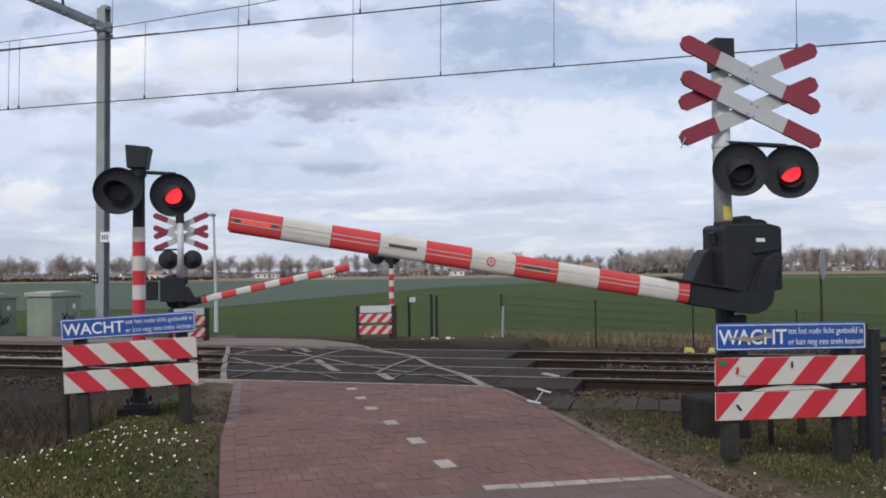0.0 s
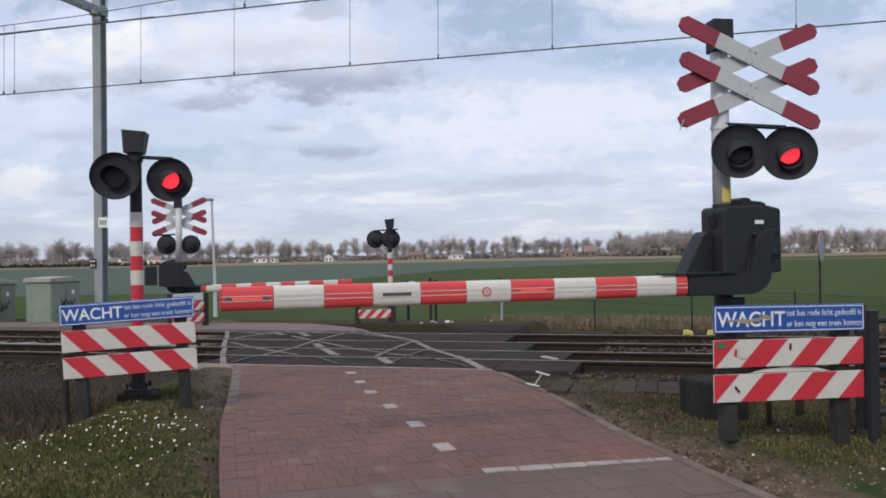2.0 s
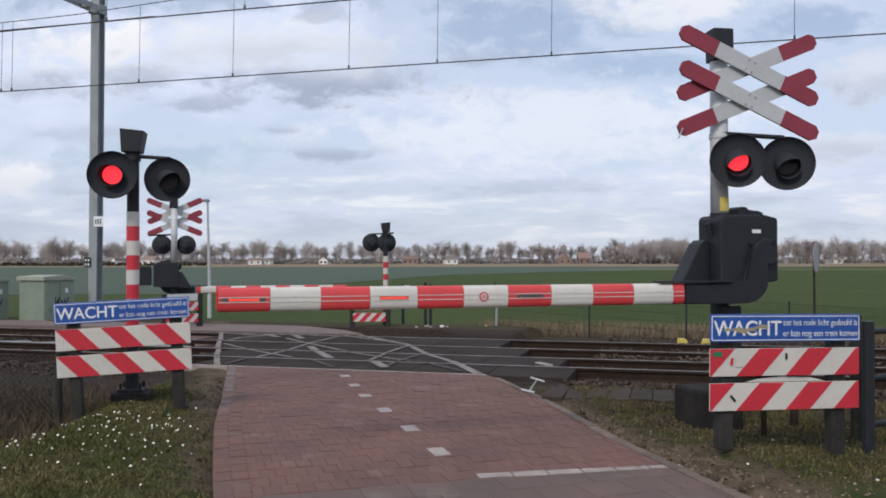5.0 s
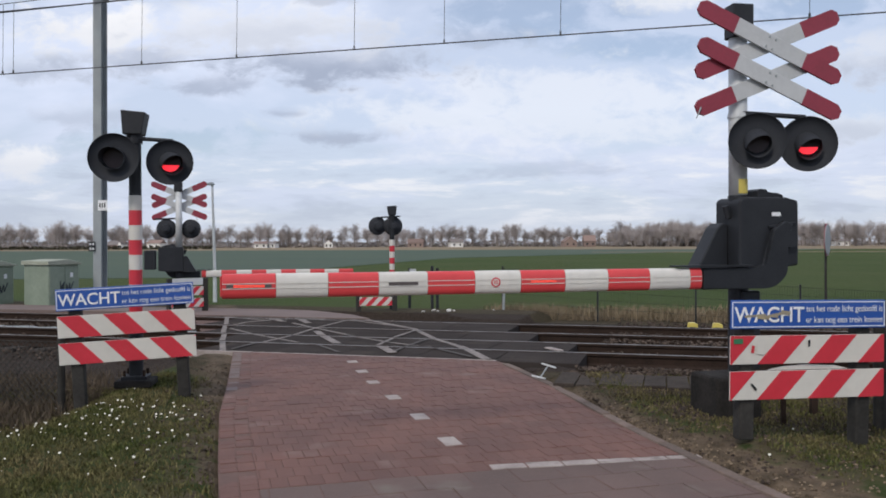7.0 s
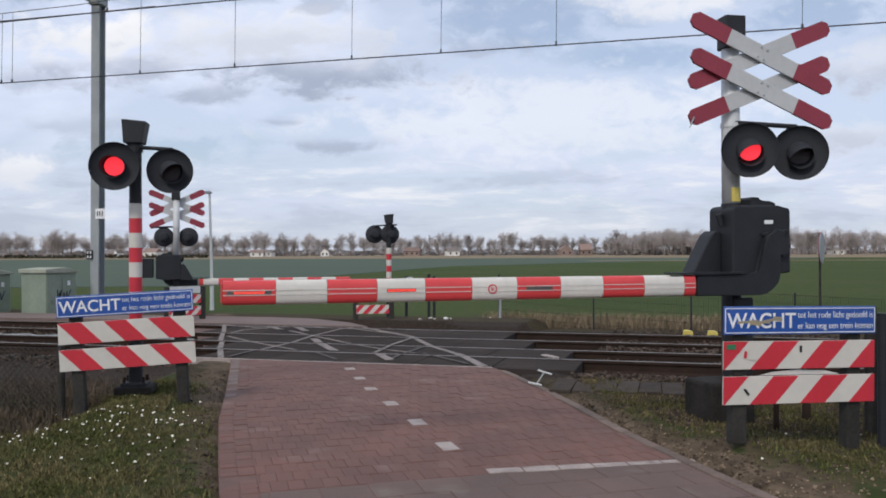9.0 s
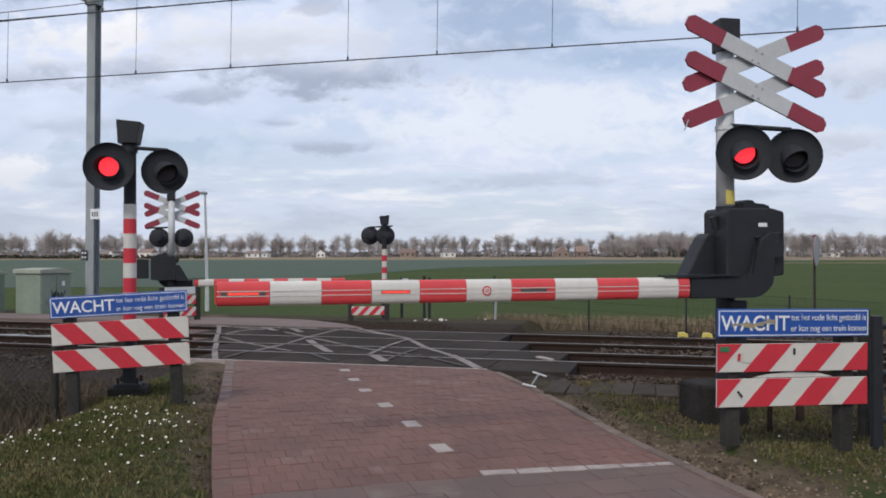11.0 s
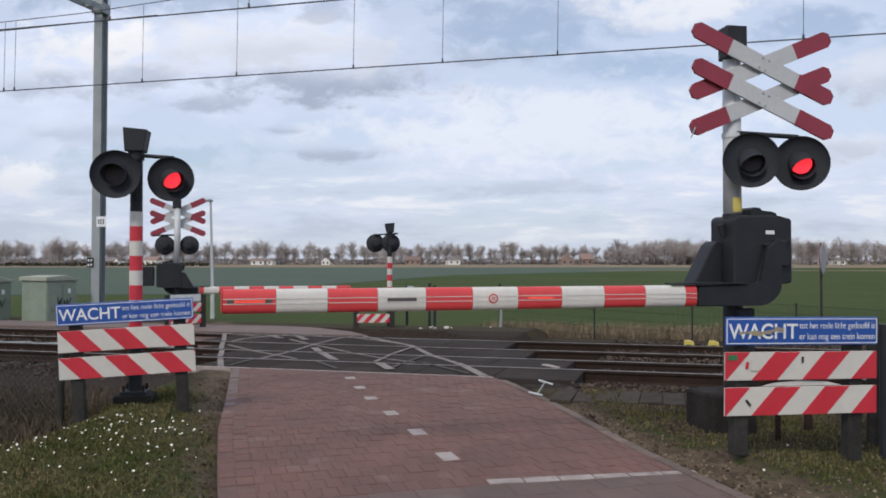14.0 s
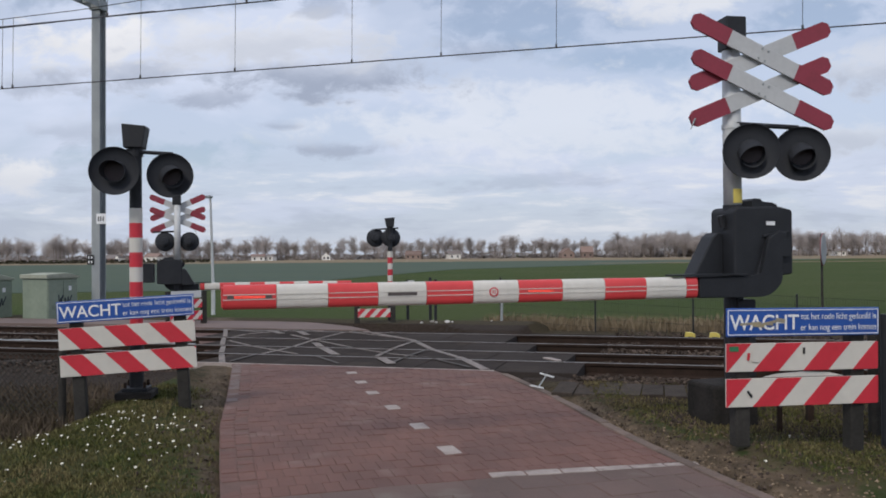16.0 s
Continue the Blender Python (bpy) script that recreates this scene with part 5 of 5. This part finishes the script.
# ---- far trees and houses ----
def bare_tree(seed, height, spread, poplar=False):
    """Leafless tree: a tapered trunk with rising limbs, and a rounded crown of many fine twigs."""
    r = random.Random(seed)
    tv, tf, cv, cf = [], [], [], []

    def stick(vs, fs, a, b, r1, r2):
        d = (b - a).normalized()
        s = d.orthogonal().normalized()
        u = d.cross(s)
        o = len(vs)
        for p, q in ((a, r1), (b, r2)):
            for k in range(3):
                g = 2 * math.pi * k / 3
                vs.append(p + (s * math.cos(g) + u * math.sin(g)) * q)
        for k in range(3):
            fs.append((o + k, o + (k + 1) % 3, o + 3 + (k + 1) % 3, o + 3 + k))
    fork = height * (0.12 if poplar else 0.2)
    wide = height * (0.10 if poplar else 0.33 * spread)
    mid, half = (height * 0.55, height * 0.42) if poplar else (height * 0.60, height * 0.37)
    top = Vector((r.gauss(0, 0.25), r.gauss(0, 0.25), height * 0.8))
    stick(tv, tf, Vector((0, 0, -0.3)), Vector((0, 0, fork)), height * 0.022, height * 0.016)
    stick(tv, tf, Vector((0, 0, fork)), top, height * 0.016, height * 0.004)
    for _ in range(17):
        # clumps of twigs at the ends of limbs, spread through a rounded crown
        while True:
            q = Vector((r.uniform(-1, 1), r.uniform(-1, 1), r.uniform(-1, 1)))
            if 0.15 < q.length < 0.85:
                break
        c = Vector((q.x * wide, q.y * wide, mid + q.z * half))
        start = Vector((0, 0, fork)).lerp(top, max(0.0, min(0.85, (c.z - fork) / (height * 0.75) - r.uniform(0.15, 0.35))))
        stick(tv, tf, start, c, height * 0.008, height * 0.003)
        size = height * r.uniform(0.09, 0.15)
        for _k in range(34):
            a = start.lerp(c, r.uniform(0.35, 1.0)) + Vector((r.gauss(0, 0.3), r.gauss(0, 0.3), r.gauss(0, 0.25))) * size
            out = Vector((q.x, q.y, q.z * 0.6 + 0.55)) * 0.8 + Vector((r.gauss(0, 0.6), r.gauss(0, 0.6), r.gauss(0, 0.45)))
            b = a + out.normalized() * size * r.uniform(0.6, 1.3)
            stick(cv, cf, a, b, 0.030, 0.018)
            for _j in range(2):
                e = b + (out.normalized() + Vector((r.gauss(0, 0.6), r.gauss(0, 0.6), 0.1))).normalized() * size * r.uniform(0.3, 0.6)
                stick(cv, cf, a.lerp(b, r.uniform(0.5, 1)), e, 0.020, 0.012)
    out = []
    for nm, vs, fs, mm in (("trunk", tv, tf, M["hazed_bark"]), ("crown", cv, cf, M["hazed_twig"])):
        me = bpy.data.meshes.new(nm)
        me.from_pydata(vs, [], fs)
        me.materials.append(mm)
        out.append(me)
    return out


KINDS = [bare_tree(s, h, sp, p) for s, h, sp, p in ((1, 11.5, 1.0, False), (2, 12.5, 0.85, False), (3, 10.5, 1.1, False), (4, 13.0, 0.9, False), (5, 17.0, 0.6, True))]


def plant(x, y, kind, scale, group, label="bare grey-brown winter tree at the field's edge"):
    t = thing("tree", pose(x, y, -0.6, 0, 0, rnd.uniform(0, 360)), label, "tree", group)
    t.scale = (scale, scale, scale)
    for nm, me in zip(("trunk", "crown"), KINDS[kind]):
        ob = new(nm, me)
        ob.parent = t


x = -330.0
while x < 340:
    plant(x, 452 + rnd.uniform(-8, 8), rnd.randrange(4), rnd.uniform(0.82, 1.22), "avenue of bare trees")
    x += rnd.uniform(3.5, 7.0)
x = -360.0
while x < 380:
    plant(x, 560 + rnd.uniform(-30, 30), rnd.randrange(4), rnd.uniform(0.9, 1.3), "far row of bare trees")
    x += rnd.uniform(4, 8)
for i in range(46):
    px = rnd.uniform(1075, 1262)
    y = rnd.uniform(395, 440)
    k = 1 - abs(px - 1190) / 180
    plant((px - 784) / 1450 * y, y, rnd.randrange(4), 0.68 + 0.42 * k + rnd.uniform(-0.1, 0.1), "small bare wood")
for i in range(26):
    px = rnd.uniform(1385, 1640)
    y = rnd.uniform(390, 430)
    plant((px - 784) / 1450 * y, y, rnd.randrange(4), rnd.uniform(0.85, 1.2), "trees beside the farm track")
for px, s in ((97, 1.0), (104, 0.85), (127, 0.85), (30, 0.75), (250, 0.8), (92, 0.9)):
    plant((px - 784) / 1450 * 440, 440, 4, s, "tall poplars", "tall narrow bare poplar at the field's edge")


def hedge(name, x0, x1, y, h, label, seed, dens=6.0):
    """Dense low brush as many small clumps."""
    verts, faces = [], []
    r = random.Random(seed)
    n = int((x1 - x0) * dens)
    for _ in range(n):
        c = Vector((r.uniform(x0, x1), y + r.uniform(-3, 3), 0))
        c.z = -0.6 + r.uniform(0, h) * (0.6 + 0.4 * noise.noise((c.x * 0.04, seed, 0)))
        o = len(verts)
        s = r.uniform(0.5, 1.1)
        for _k in range(6):
            verts.append(c + Vector((r.uniform(-s, s), r.uniform(-s, s), r.uniform(-s, s) * 0.8)))
        faces += [(o, o + 1, o + 2), (o + 2, o + 3, o + 4), (o + 4, o + 5, o), (o + 1, o + 3, o + 5), (o, o + 2, o + 5), (o + 1, o + 4, o + 3)]
    me = bpy.data.meshes.new(name)
    me.from_pydata(verts, [], faces)
    me.materials.append(M["hedge"] if h < 2.5 else M["hazed_twig"])
    tagged(new(name, me), label, "hedge", "", "stuff")


hedge("hedge", -235, -95, 330, 2.0, "long dark low hedge across the fields", 1)
hedge("brushwood", -420, 430, 585, 6.5, "dense grey-brown brush behind the avenue", 2, 16.0)
hedge("brushwood", -330, 340, 462, 3.4, "grey-brown undergrowth among the avenue trees", 3)
hedge("brushwood", 85, 140, 425, 7.0, "thick undergrowth in the small wood", 4, 14.0)
hedge("brushwood", -340, -150, 450, 4.5, "grey-brown brush under the far trees", 5)


def house(px, y, w, h, ridge, wall, roof, gable, label):
    t = thing("house", pose((px - 784) / 1450 * y, y, -0.6, 0, 0, rnd.uniform(-15, 15)), label, "house", "far houses")
    d = 7.0
    part("wall", box(B(), (0, 0, h / 2), (w, d, h)), M[wall], t)
    if gable:
        part("roof", prism(B(), [(-w / 2 - 0.3, h), (w / 2 + 0.3, h), (0, h + ridge)], -d / 2 - 0.01, d / 2 + 0.3), M[roof], t)
        part("gable", prism(B(), [(-w / 2, h), (w / 2, h), (0, h + ridge * 0.93)], -d / 2 - 0.06, -d / 2 - 0.012), M[wall], t)
    else:
        bm = B()
        v = [bm.verts.new(q) for q in ((-w / 2 - 0.3, -d / 2 - 0.4, h), (w / 2 + 0.3, -d / 2 - 0.4, h), (w / 2 + 0.3, d / 2 + 0.4, h), (-w / 2 - 0.3, d / 2 + 0.4, h), (-w / 2 - 0.3, 0, h + ridge), (w / 2 + 0.3, 0, h + ridge))]
        for f in ((0, 1, 5, 4), (2, 3, 4, 5), (0, 4, 3), (1, 2, 5), (0, 3, 2, 1)):
            bm.faces.new([v[k] for k in f])
        part("roof", bm, M[roof], t)
    n = max(2, int(w / 2.6))
    for i in range(n):
        part("window", box(B(), (-w / 2 + w * (i + 0.5) / n, -d / 2 - 0.02, h * 0.55), (0.9, 0.05, 1.1)), M["glass"], t)
    part("chimney", box(B(), (w * 0.28, 0.6, h + ridge * 0.8), (0.6, 0.6, 1.4)), M["brickwall"], t)


for a in ((575, 430, 5.5, 2.6, 2.2, "render", "roof", True, "small white gabled house among bare trees"),
          (455, 432, 9, 2.6, 1.6, "render", "redroof", False, "low white farmhouse among bare trees"),
          (475, 436, 7, 2.6, 1.2, "render", "roof", False, "low white farm building among bare trees"),
          (200, 430, 11, 2.2, 2.6, "brickwall", "roof", False, "long dark-roofed barn among bare trees"),
          (210, 424, 2.6, 2.4, 2.0, "render", "roof", True, "small white gabled annexe beside a barn"),
          (270, 436, 10, 3.0, 2.4, "render", "redroof", False, "pale farmhouse among bare trees"),
          (730, 446, 11, 3.0, 2.6, "brickwall", "redroof", False, "brick house with a red roof among trees"),
          (800, 446, 9, 3.0, 2.6, "render", "roof", False, "pale house with a dark roof among trees"),
          (1000, 440, 9, 3.2, 3.2, "brickwall", "redroof", True, "red-roofed gabled brick house"),
          (1036, 436, 8, 3.4, 4.0, "brickwall", "redroof", False, "tall red-roofed brick house at the wood's edge"),
          (1480, 440, 10, 2.8, 2.0, "render", "roof", False, "low pale farm building among trees")):
    house(a[0], a[1], a[2] * 0.75, a[3] * 0.9, a[4] * 0.8, *a[5:])


# ---- grass and flowers ----
def tufts(name, n, where, hmin, hmax, label, material="blade", k=1.0):
    r = random.Random(21)
    verts, faces = [], []
    for _ in range(n):
        x, y = where(r)
        z = ground_z(x, y)
        h = r.uniform(hmin, hmax)
        a = r.uniform(0, 6.283)
        w = r.uniform(0.003, 0.006) * k
        lx, ly = r.gauss(0, 0.45) * h, r.gauss(0, 0.45) * h
        o = len(verts)
        ca, sa = math.cos(a) * w, math.sin(a) * w
        verts += [(x - ca, y - sa, z - 0.01), (x + ca, y + sa, z - 0.01), (x + lx * 0.4 + ca * 0.7, y + ly * 0.4 + sa * 0.7, z + h * 0.6), (x + lx * 0.4 - ca * 0.7, y + ly * 0.4 - sa * 0.7, z + h * 0.6), (x + lx, y + ly, z + h)]
        faces += [(o, o + 1, o + 2, o + 3), (o + 3, o + 2, o + 4)]
    me = bpy.data.meshes.new(name)
    me.from_pydata(verts, [], faces)
    me.materials.append(M[material])
    tagged(new(name, me), label, "grass", "", "stuff")


def verge(r):
    while True:
        x, y = (r.uniform(-4.6, -1.2), r.uniform(4.4, 8.8)) if r.random() < 0.6 else (r.uniform(1.5, 4.4), r.uniform(4.4, 9.0))
        rx, ry = road_local(x, y)
        gap = max(lerp_table(ROAD_L, ry) - rx, rx - lerp_table(ROAD_R, ry))
        if gap < 0.03 or (TRACK.inverted() @ Vector((x, y, 0))).y > 9.3:
            continue
        bare = ground_mix(x, y)[0]
        dens = noise.noise((x * 1.7, y * 1.7, 1)) * 0.5 + 0.65 - bare
        if x > 0:
            dens -= 0.12
        if r.random() < dens:
            return x, y


tufts("verge_grass", 60000, verge, 0.006, 0.036, "short worn grass on the verges", "blade", 1.25)


def reed_belt(r):
    p = TRACK @ Vector((r.uniform(-4.5, 8), r.uniform(20.15, 22.5), 0))
    return p.x, p.y


def brush_spot(r):
    while True:
        x, y = r.uniform(-6.5, -3.3), r.uniform(6.4, 9.6)
        if r.random() < 0.5 + noise.noise((x, y, 4)):
            return x, y


def dirt_spot(r):
    while True:
        x, y = r.uniform(1.3, 4.2), r.uniform(5.0, 9.2)
        if r.random() < 0.3:
            x, y = r.uniform(-3.4, -1.4), r.uniform(5.0, 10.0)
        rx, ry = road_local(x, y)
        if rx > lerp_table(ROAD_R, ry) + 0.05 or -0.55 < rx - lerp_table(ROAD_L, ry) < -0.03:
            return x, y


tufts("dry_reeds", 5200, reed_belt, 0.12, 0.36, "belt of dry pale grass behind the fence", "reed", 2.6)
tufts("dead_brush", 9000, brush_spot, 0.02, 0.16, "dead brown growth behind the chain-link fence", "brush", 1.2)
tufts("dead_stalks", 9000, dirt_spot, 0.004, 0.022, "dead brown stalks on the worn verge", "brush", 1.1)
def litter_spot(r):
    """Dead leaves gather along the path's right edge and under the sign."""
    while True:
        x, y = r.uniform(1.4, 3.4), r.uniform(4.6, 7.4)
        rx, ry = road_local(x, y)
        off = rx - lerp_table(ROAD_R, ry)
        if off > 0.02 and r.random() < 0.12 + 0.9 * math.exp(-(off / 0.28) ** 2) * (0.4 + 0.9 * noise.noise((x * 3, y * 3, 7))):
            return x, y, ground_z(x, y) + 0.004


def gravel_spot(r):
    p = TRACK @ Vector((r.uniform(-1.0, 3.2), r.uniform(9.12, 10.95), 0))
    return p.x, p.y, max(ground_z(p.x, p.y), -0.2) + r.uniform(0.0, 0.03)


stones("dead_leaves", 700, litter_spot, 0.005, 0.017, M["leaf"], "pale dead leaves blown against the path's edge", "leaves")
stones("trackside_gravel", 3200, gravel_spot, 0.02, 0.048, M["ballast"], "coarse brown gravel beside the near rail", "gravel")
stones("verge_clods", 2600, lambda r: (lambda q: (q[0], q[1], ground_z(*q)))(dirt_spot(r)), 0.006, 0.026, M["ballast"], "loose gravel and clods on the worn verge", "gravel")


def daisies():
    r = random.Random(5)
    bm = B()
    for i in range(150):
        if i < 95:
            x, y = r.gauss(-2.75, 0.42), r.gauss(6.75, 0.45)
        elif i < 145:
            x, y = r.uniform(-3.4, -1.75), r.uniform(4.9, 6.8)
        else:
            x, y = r.uniform(2.0, 3.6), r.uniform(5.0, 6.6)
        rx, ry = road_local(x, y)
        if rx > lerp_table(ROAD_L, ry) - 0.1 and x < 1:
            continue
        z = ground_z(x, y) + r.uniform(0.012, 0.024)
        rr = r.uniform(0.005, 0.012)
        bmesh.ops.create_circle(bm, cap_ends=True, segments=7, radius=rr, matrix=Matrix.Translation((x, y, z)) @ Euler((r.uniform(0.2, 0.9), r.uniform(-0.3, 0.3), 0)).to_matrix().to_4x4())
        rod(bm, (x, y, z - 0.05), (x, y, z - 0.001), 0.0005, seg=3)
    ob = new("daisies", mesh_of("daisies", bm, M["petal"]))
    tagged(ob, "small white daisies scattered in the verge grass", "flowers", "", "stuff")


daisies()


# ---- the paved path: tiles, kerbs and markings ----
def clip_poly(pts, f):
    """Keeps the part of a polygon where f is positive."""
    out = []
    for p, q in zip(pts, pts[1:] + pts[:1]):
        a, b = f(p), f(q)
        if a >= 0:
            out.append(p)
        if (a >= 0) != (b >= 0):
            k = a / (a - b)
            out.append((p[0] + (q[0] - p[0]) * k, p[1] + (q[1] - p[1]) * k))
    return out


def tile_mesh(pts):
    bm = B()
    cx, cy = sum(p[0] for p in pts) / len(pts), sum(p[1] for p in pts) / len(pts)

    def ins(p, d):
        v = Vector((cx - p[0], cy - p[1]))
        k = d / max(v.length, 0.02)
        return p[0] + v.x * k, p[1] + v.y * k
    lo = [bm.verts.new((*p, -0.05)) for p in pts]
    mid = [bm.verts.new((*p, -0.003)) for p in pts]
    hi = [bm.verts.new((*ins(p, 0.0035), 0.0)) for p in pts]
    n = len(pts)
    bm.faces.new(hi)
    for a, b in ((lo, mid), (mid, hi)):
        for i in range(n):
            bm.faces.new((a[i], a[(i + 1) % n], b[(i + 1) % n], b[i]))
    bmesh.ops.recalc_face_normals(bm, faces=bm.faces[:])
    return bm


def make_path():
    far = TRACK.inverted() @ ROAD
    edge = lambda p: PANEL_Y0 - 0.06 - (far @ Vector((p[0], p[1], 0))).y
    outline = [(lerp_table(ROAD_L, y), y) for y in [-14 + 0.5 * i for i in range(48)]]
    right = [(lerp_table(ROAD_R, y), y) for y in [-14 + 0.5 * i for i in range(48)]]
    base_pts = clip_poly([outline[0], right[0]] + right[1:] + outline[::-1][:-1], edge)
    path = sheet("road_near", slab(B(), base_pts, -0.09, -0.0045), M["joint"], "red tiled cycle path leading to the crossing", "road")
    path.matrix_basis = ROAD
    g = 0.0017
    r = random.Random(31)

    def rect_mesh(w, l, material):
        w, l = w / 2 - g, l / 2 - g
        return mesh_of("tile", tile_mesh([(-w, -l), (w, -l), (w, l), (-w, l)]), M[material])
    # red half tiles in staggered rows up to the deck, square brown tiles before the stop line
    small, large = rect_mesh(0.105, 0.21, "tile"), rect_mesh(0.30, 0.30, "tile_grey")
    rest, old = B(), B()
    count = 0
    rows = [-0.80 - 0.151 - 0.302 * k for k in range(42)] + [-0.80 + 0.1055 + 0.212 * k for k in range(34)]
    for j, yc in enumerate(rows):
        near = yc > -0.80
        w, hl = (0.105, 0.105) if near else (0.30, 0.15)
        step = w + 0.002
        l, rr = lerp_table(ROAD_L, yc) + 0.235, lerp_table(ROAD_R, yc) - 0.06
        if yc < -2.2:
            l -= 0.2
        off = (j % 2) * step / 2
        for i in range(-20 if near else -8, 21 if near else 9):
            xc = i * step + off
            rect = [(xc - w / 2 + g, yc - hl + g), (xc + w / 2 - g, yc - hl + g), (xc + w / 2 - g, yc + hl - g), (xc - w / 2 + g, yc + hl - g)]
            q = clip_poly(rect, edge)
            q = clip_poly(q, lambda p: p[0] - l) if q else q
            q = clip_poly(q, lambda p: rr - p[0]) if q else q
            if len(q) < 3 or abs(sum(a[0] * b[1] - b[0] * a[1] for a, b in zip(q, q[1:] + q[:1]))) < 0.002:
                continue
            dz = r.uniform(-0.003, 0.002)
            if -1.3 < yc < 1.4:
                count += 1
                if q == rect:
                    ob = new("tile", small if near else large)
                    ob.matrix_basis = pose(xc, yc, dz, r.uniform(-0.6, 0.6), r.uniform(-0.6, 0.6), r.uniform(-0.7, 0.7))
                else:
                    ob = new("tile", mesh_of("tile", tile_mesh(q), M["tile" if near else "tile_grey"]))
                    ob.matrix_basis = pose(0, 0, dz)
                ob.parent = path
            else:
                slab(rest if near else old, q, -0.05, dz)
    tagged(part("tiles", rest, M["tile_rest"], path), kind="stuff")
    tagged(part("tiles", old, M["tile_grey"], path), kind="stuff")
    # two columns of small setts along the left edge, pale ones next to the deck
    sett = {m: mesh_of("sett", tile_mesh([(-0.054, -0.052), (0.054, -0.052), (0.054, 0.052), (-0.054, 0.052)]), M[m]) for m in ("tile", "farroad")}
    for k in range(-20, 58):
        y = k * 0.108
        for c in (0, 1):
            x = lerp_table(ROAD_L, y) + 0.062 + 0.114 * c
            if edge((x, y)) < 0.07:
                continue
            pale = y > 2.5 + r.uniform(-0.3, 0.3) and c == 0
            ob = new("sett", sett["farroad" if pale else "tile"])
            ob.parent = path
            ob.matrix_basis = pose(x, y, r.uniform(-0.008, 0.003), r.uniform(-1, 1), r.uniform(-1, 1), 4 + r.uniform(-2, 2))
    # kerb stones along the right side
    kerb = mesh_of("kerb_stone", box(B(), (0, 0, 0), (0.085, 0.49, 0.12), bevel=0.008), M["kerb"])
    for tab, s in ((ROAD_R, -0.035),):
        for k in range(-16, 12):
            y0, y1 = k * 0.5, (k + 1) * 0.5
            a, b = Vector((lerp_table(tab, y0) + s, y0)), Vector((lerp_table(tab, y1) + s, y1))
            if edge(b) < 0.12:
                continue
            c = (a + b) / 2
            ob = new("kerb_stone", kerb)
            ob.parent = path
            ob.matrix_basis = pose(c.x, c.y, -0.052 + r.uniform(0, 0.008), 0, 0, -math.degrees(math.atan2(b.x - a.x, b.y - a.y)))
    inv = ROAD.inverted()
    for x, y, w, l in ((0.033, 6.064, 0.155, 0.29), (-0.217, 6.925, 0.155, 0.27), (-0.498, 7.801, 0.15, 0.25), (-0.761, 8.637, 0.15, 0.22), (-0.955, 9.37, 0.15, 0.22), (-1.153, 10.14, 0.15, 0.2)):
        p = inv @ Vector((x, y, 0))
        part("centre_mark", box(B(), (p.x, p.y, 0.0), (w * 0.82, l * 0.86, 0.008), bevel=0.002), M["paint"], path, "worn white centre mark")
    a, b = inv @ Vector((0.29, 5.36, 0)), inv @ Vector((1.74, 5.625, 0))
    for i in range(6):
        p = a.lerp(b, (i + 0.5) / 6)
        ang = math.degrees(math.atan2(b.y - a.y, b.x - a.x))
        part("stop_mark", box(B(), (p.x, p.y, 0.0), (0.232, 0.115 - 0.012 * abs(i - 1), 0.008), pose(0, 0, 0, 0, 0, ang), bevel=0.002), M["paint"], path, "worn white stop line block")


make_path()


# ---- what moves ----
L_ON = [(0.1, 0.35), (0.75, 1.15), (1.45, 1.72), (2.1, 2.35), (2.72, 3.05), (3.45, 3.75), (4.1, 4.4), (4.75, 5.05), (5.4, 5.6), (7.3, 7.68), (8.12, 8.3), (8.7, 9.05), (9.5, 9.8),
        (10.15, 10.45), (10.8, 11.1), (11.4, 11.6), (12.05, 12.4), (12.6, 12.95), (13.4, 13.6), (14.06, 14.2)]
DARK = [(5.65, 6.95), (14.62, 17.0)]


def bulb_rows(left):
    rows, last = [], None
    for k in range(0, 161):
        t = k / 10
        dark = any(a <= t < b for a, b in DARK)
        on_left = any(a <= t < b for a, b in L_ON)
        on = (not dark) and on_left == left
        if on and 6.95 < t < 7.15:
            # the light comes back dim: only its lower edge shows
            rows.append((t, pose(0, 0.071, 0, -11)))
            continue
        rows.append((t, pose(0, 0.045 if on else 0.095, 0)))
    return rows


STRIP_ON = L_ON + [(6.05, 6.3), (6.7, 6.9), (14.75, 14.95), (15.4, 15.7)]


def strip_rows(left):
    """The small lights on the boom blink in turn once it is nearly down; dark ones sink into the boom."""
    rows = []
    for k in range(0, 161):
        t = k / 10
        on = t > 1.95 and any(a <= t < b for a, b in STRIP_ON) == left
        rows.append((t, pose(0, 0.0 if on else 0.02, 0)))
    return rows


def motions():
    def swing(boom, rows):
        walk(boom, [(t, pose(0, 0, PIVOT_Z, 0, a, 0)) for t, a in rows])
    swing(near_boom, [(0, 9.1), (0.2, 7.8), (0.5, 5.75), (0.8, 3.8), (1.0, 2.4), (1.2, 1.2), (1.5, -0.1), (1.8, 0.0), (2.2, 0.0), (16, 0.0)])
    swing(far_boom, [(0, 12.0), (0.5, 9.2), (1.0, 6.3), (1.5, 3.9), (1.8, 1.8), (2.2, 0.4), (2.6, 0.0), (16, 0.0)])
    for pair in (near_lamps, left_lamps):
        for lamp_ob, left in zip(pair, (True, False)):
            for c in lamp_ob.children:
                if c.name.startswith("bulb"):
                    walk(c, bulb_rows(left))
    for band in near_boom.children:
        for c in band.children:
            if c.name.startswith("blinking_row"):
                x = sum(v.co.x for v in c.data.vertices) / len(c.data.vertices)
                walk(c, strip_rows(x < -2.2))


motions()
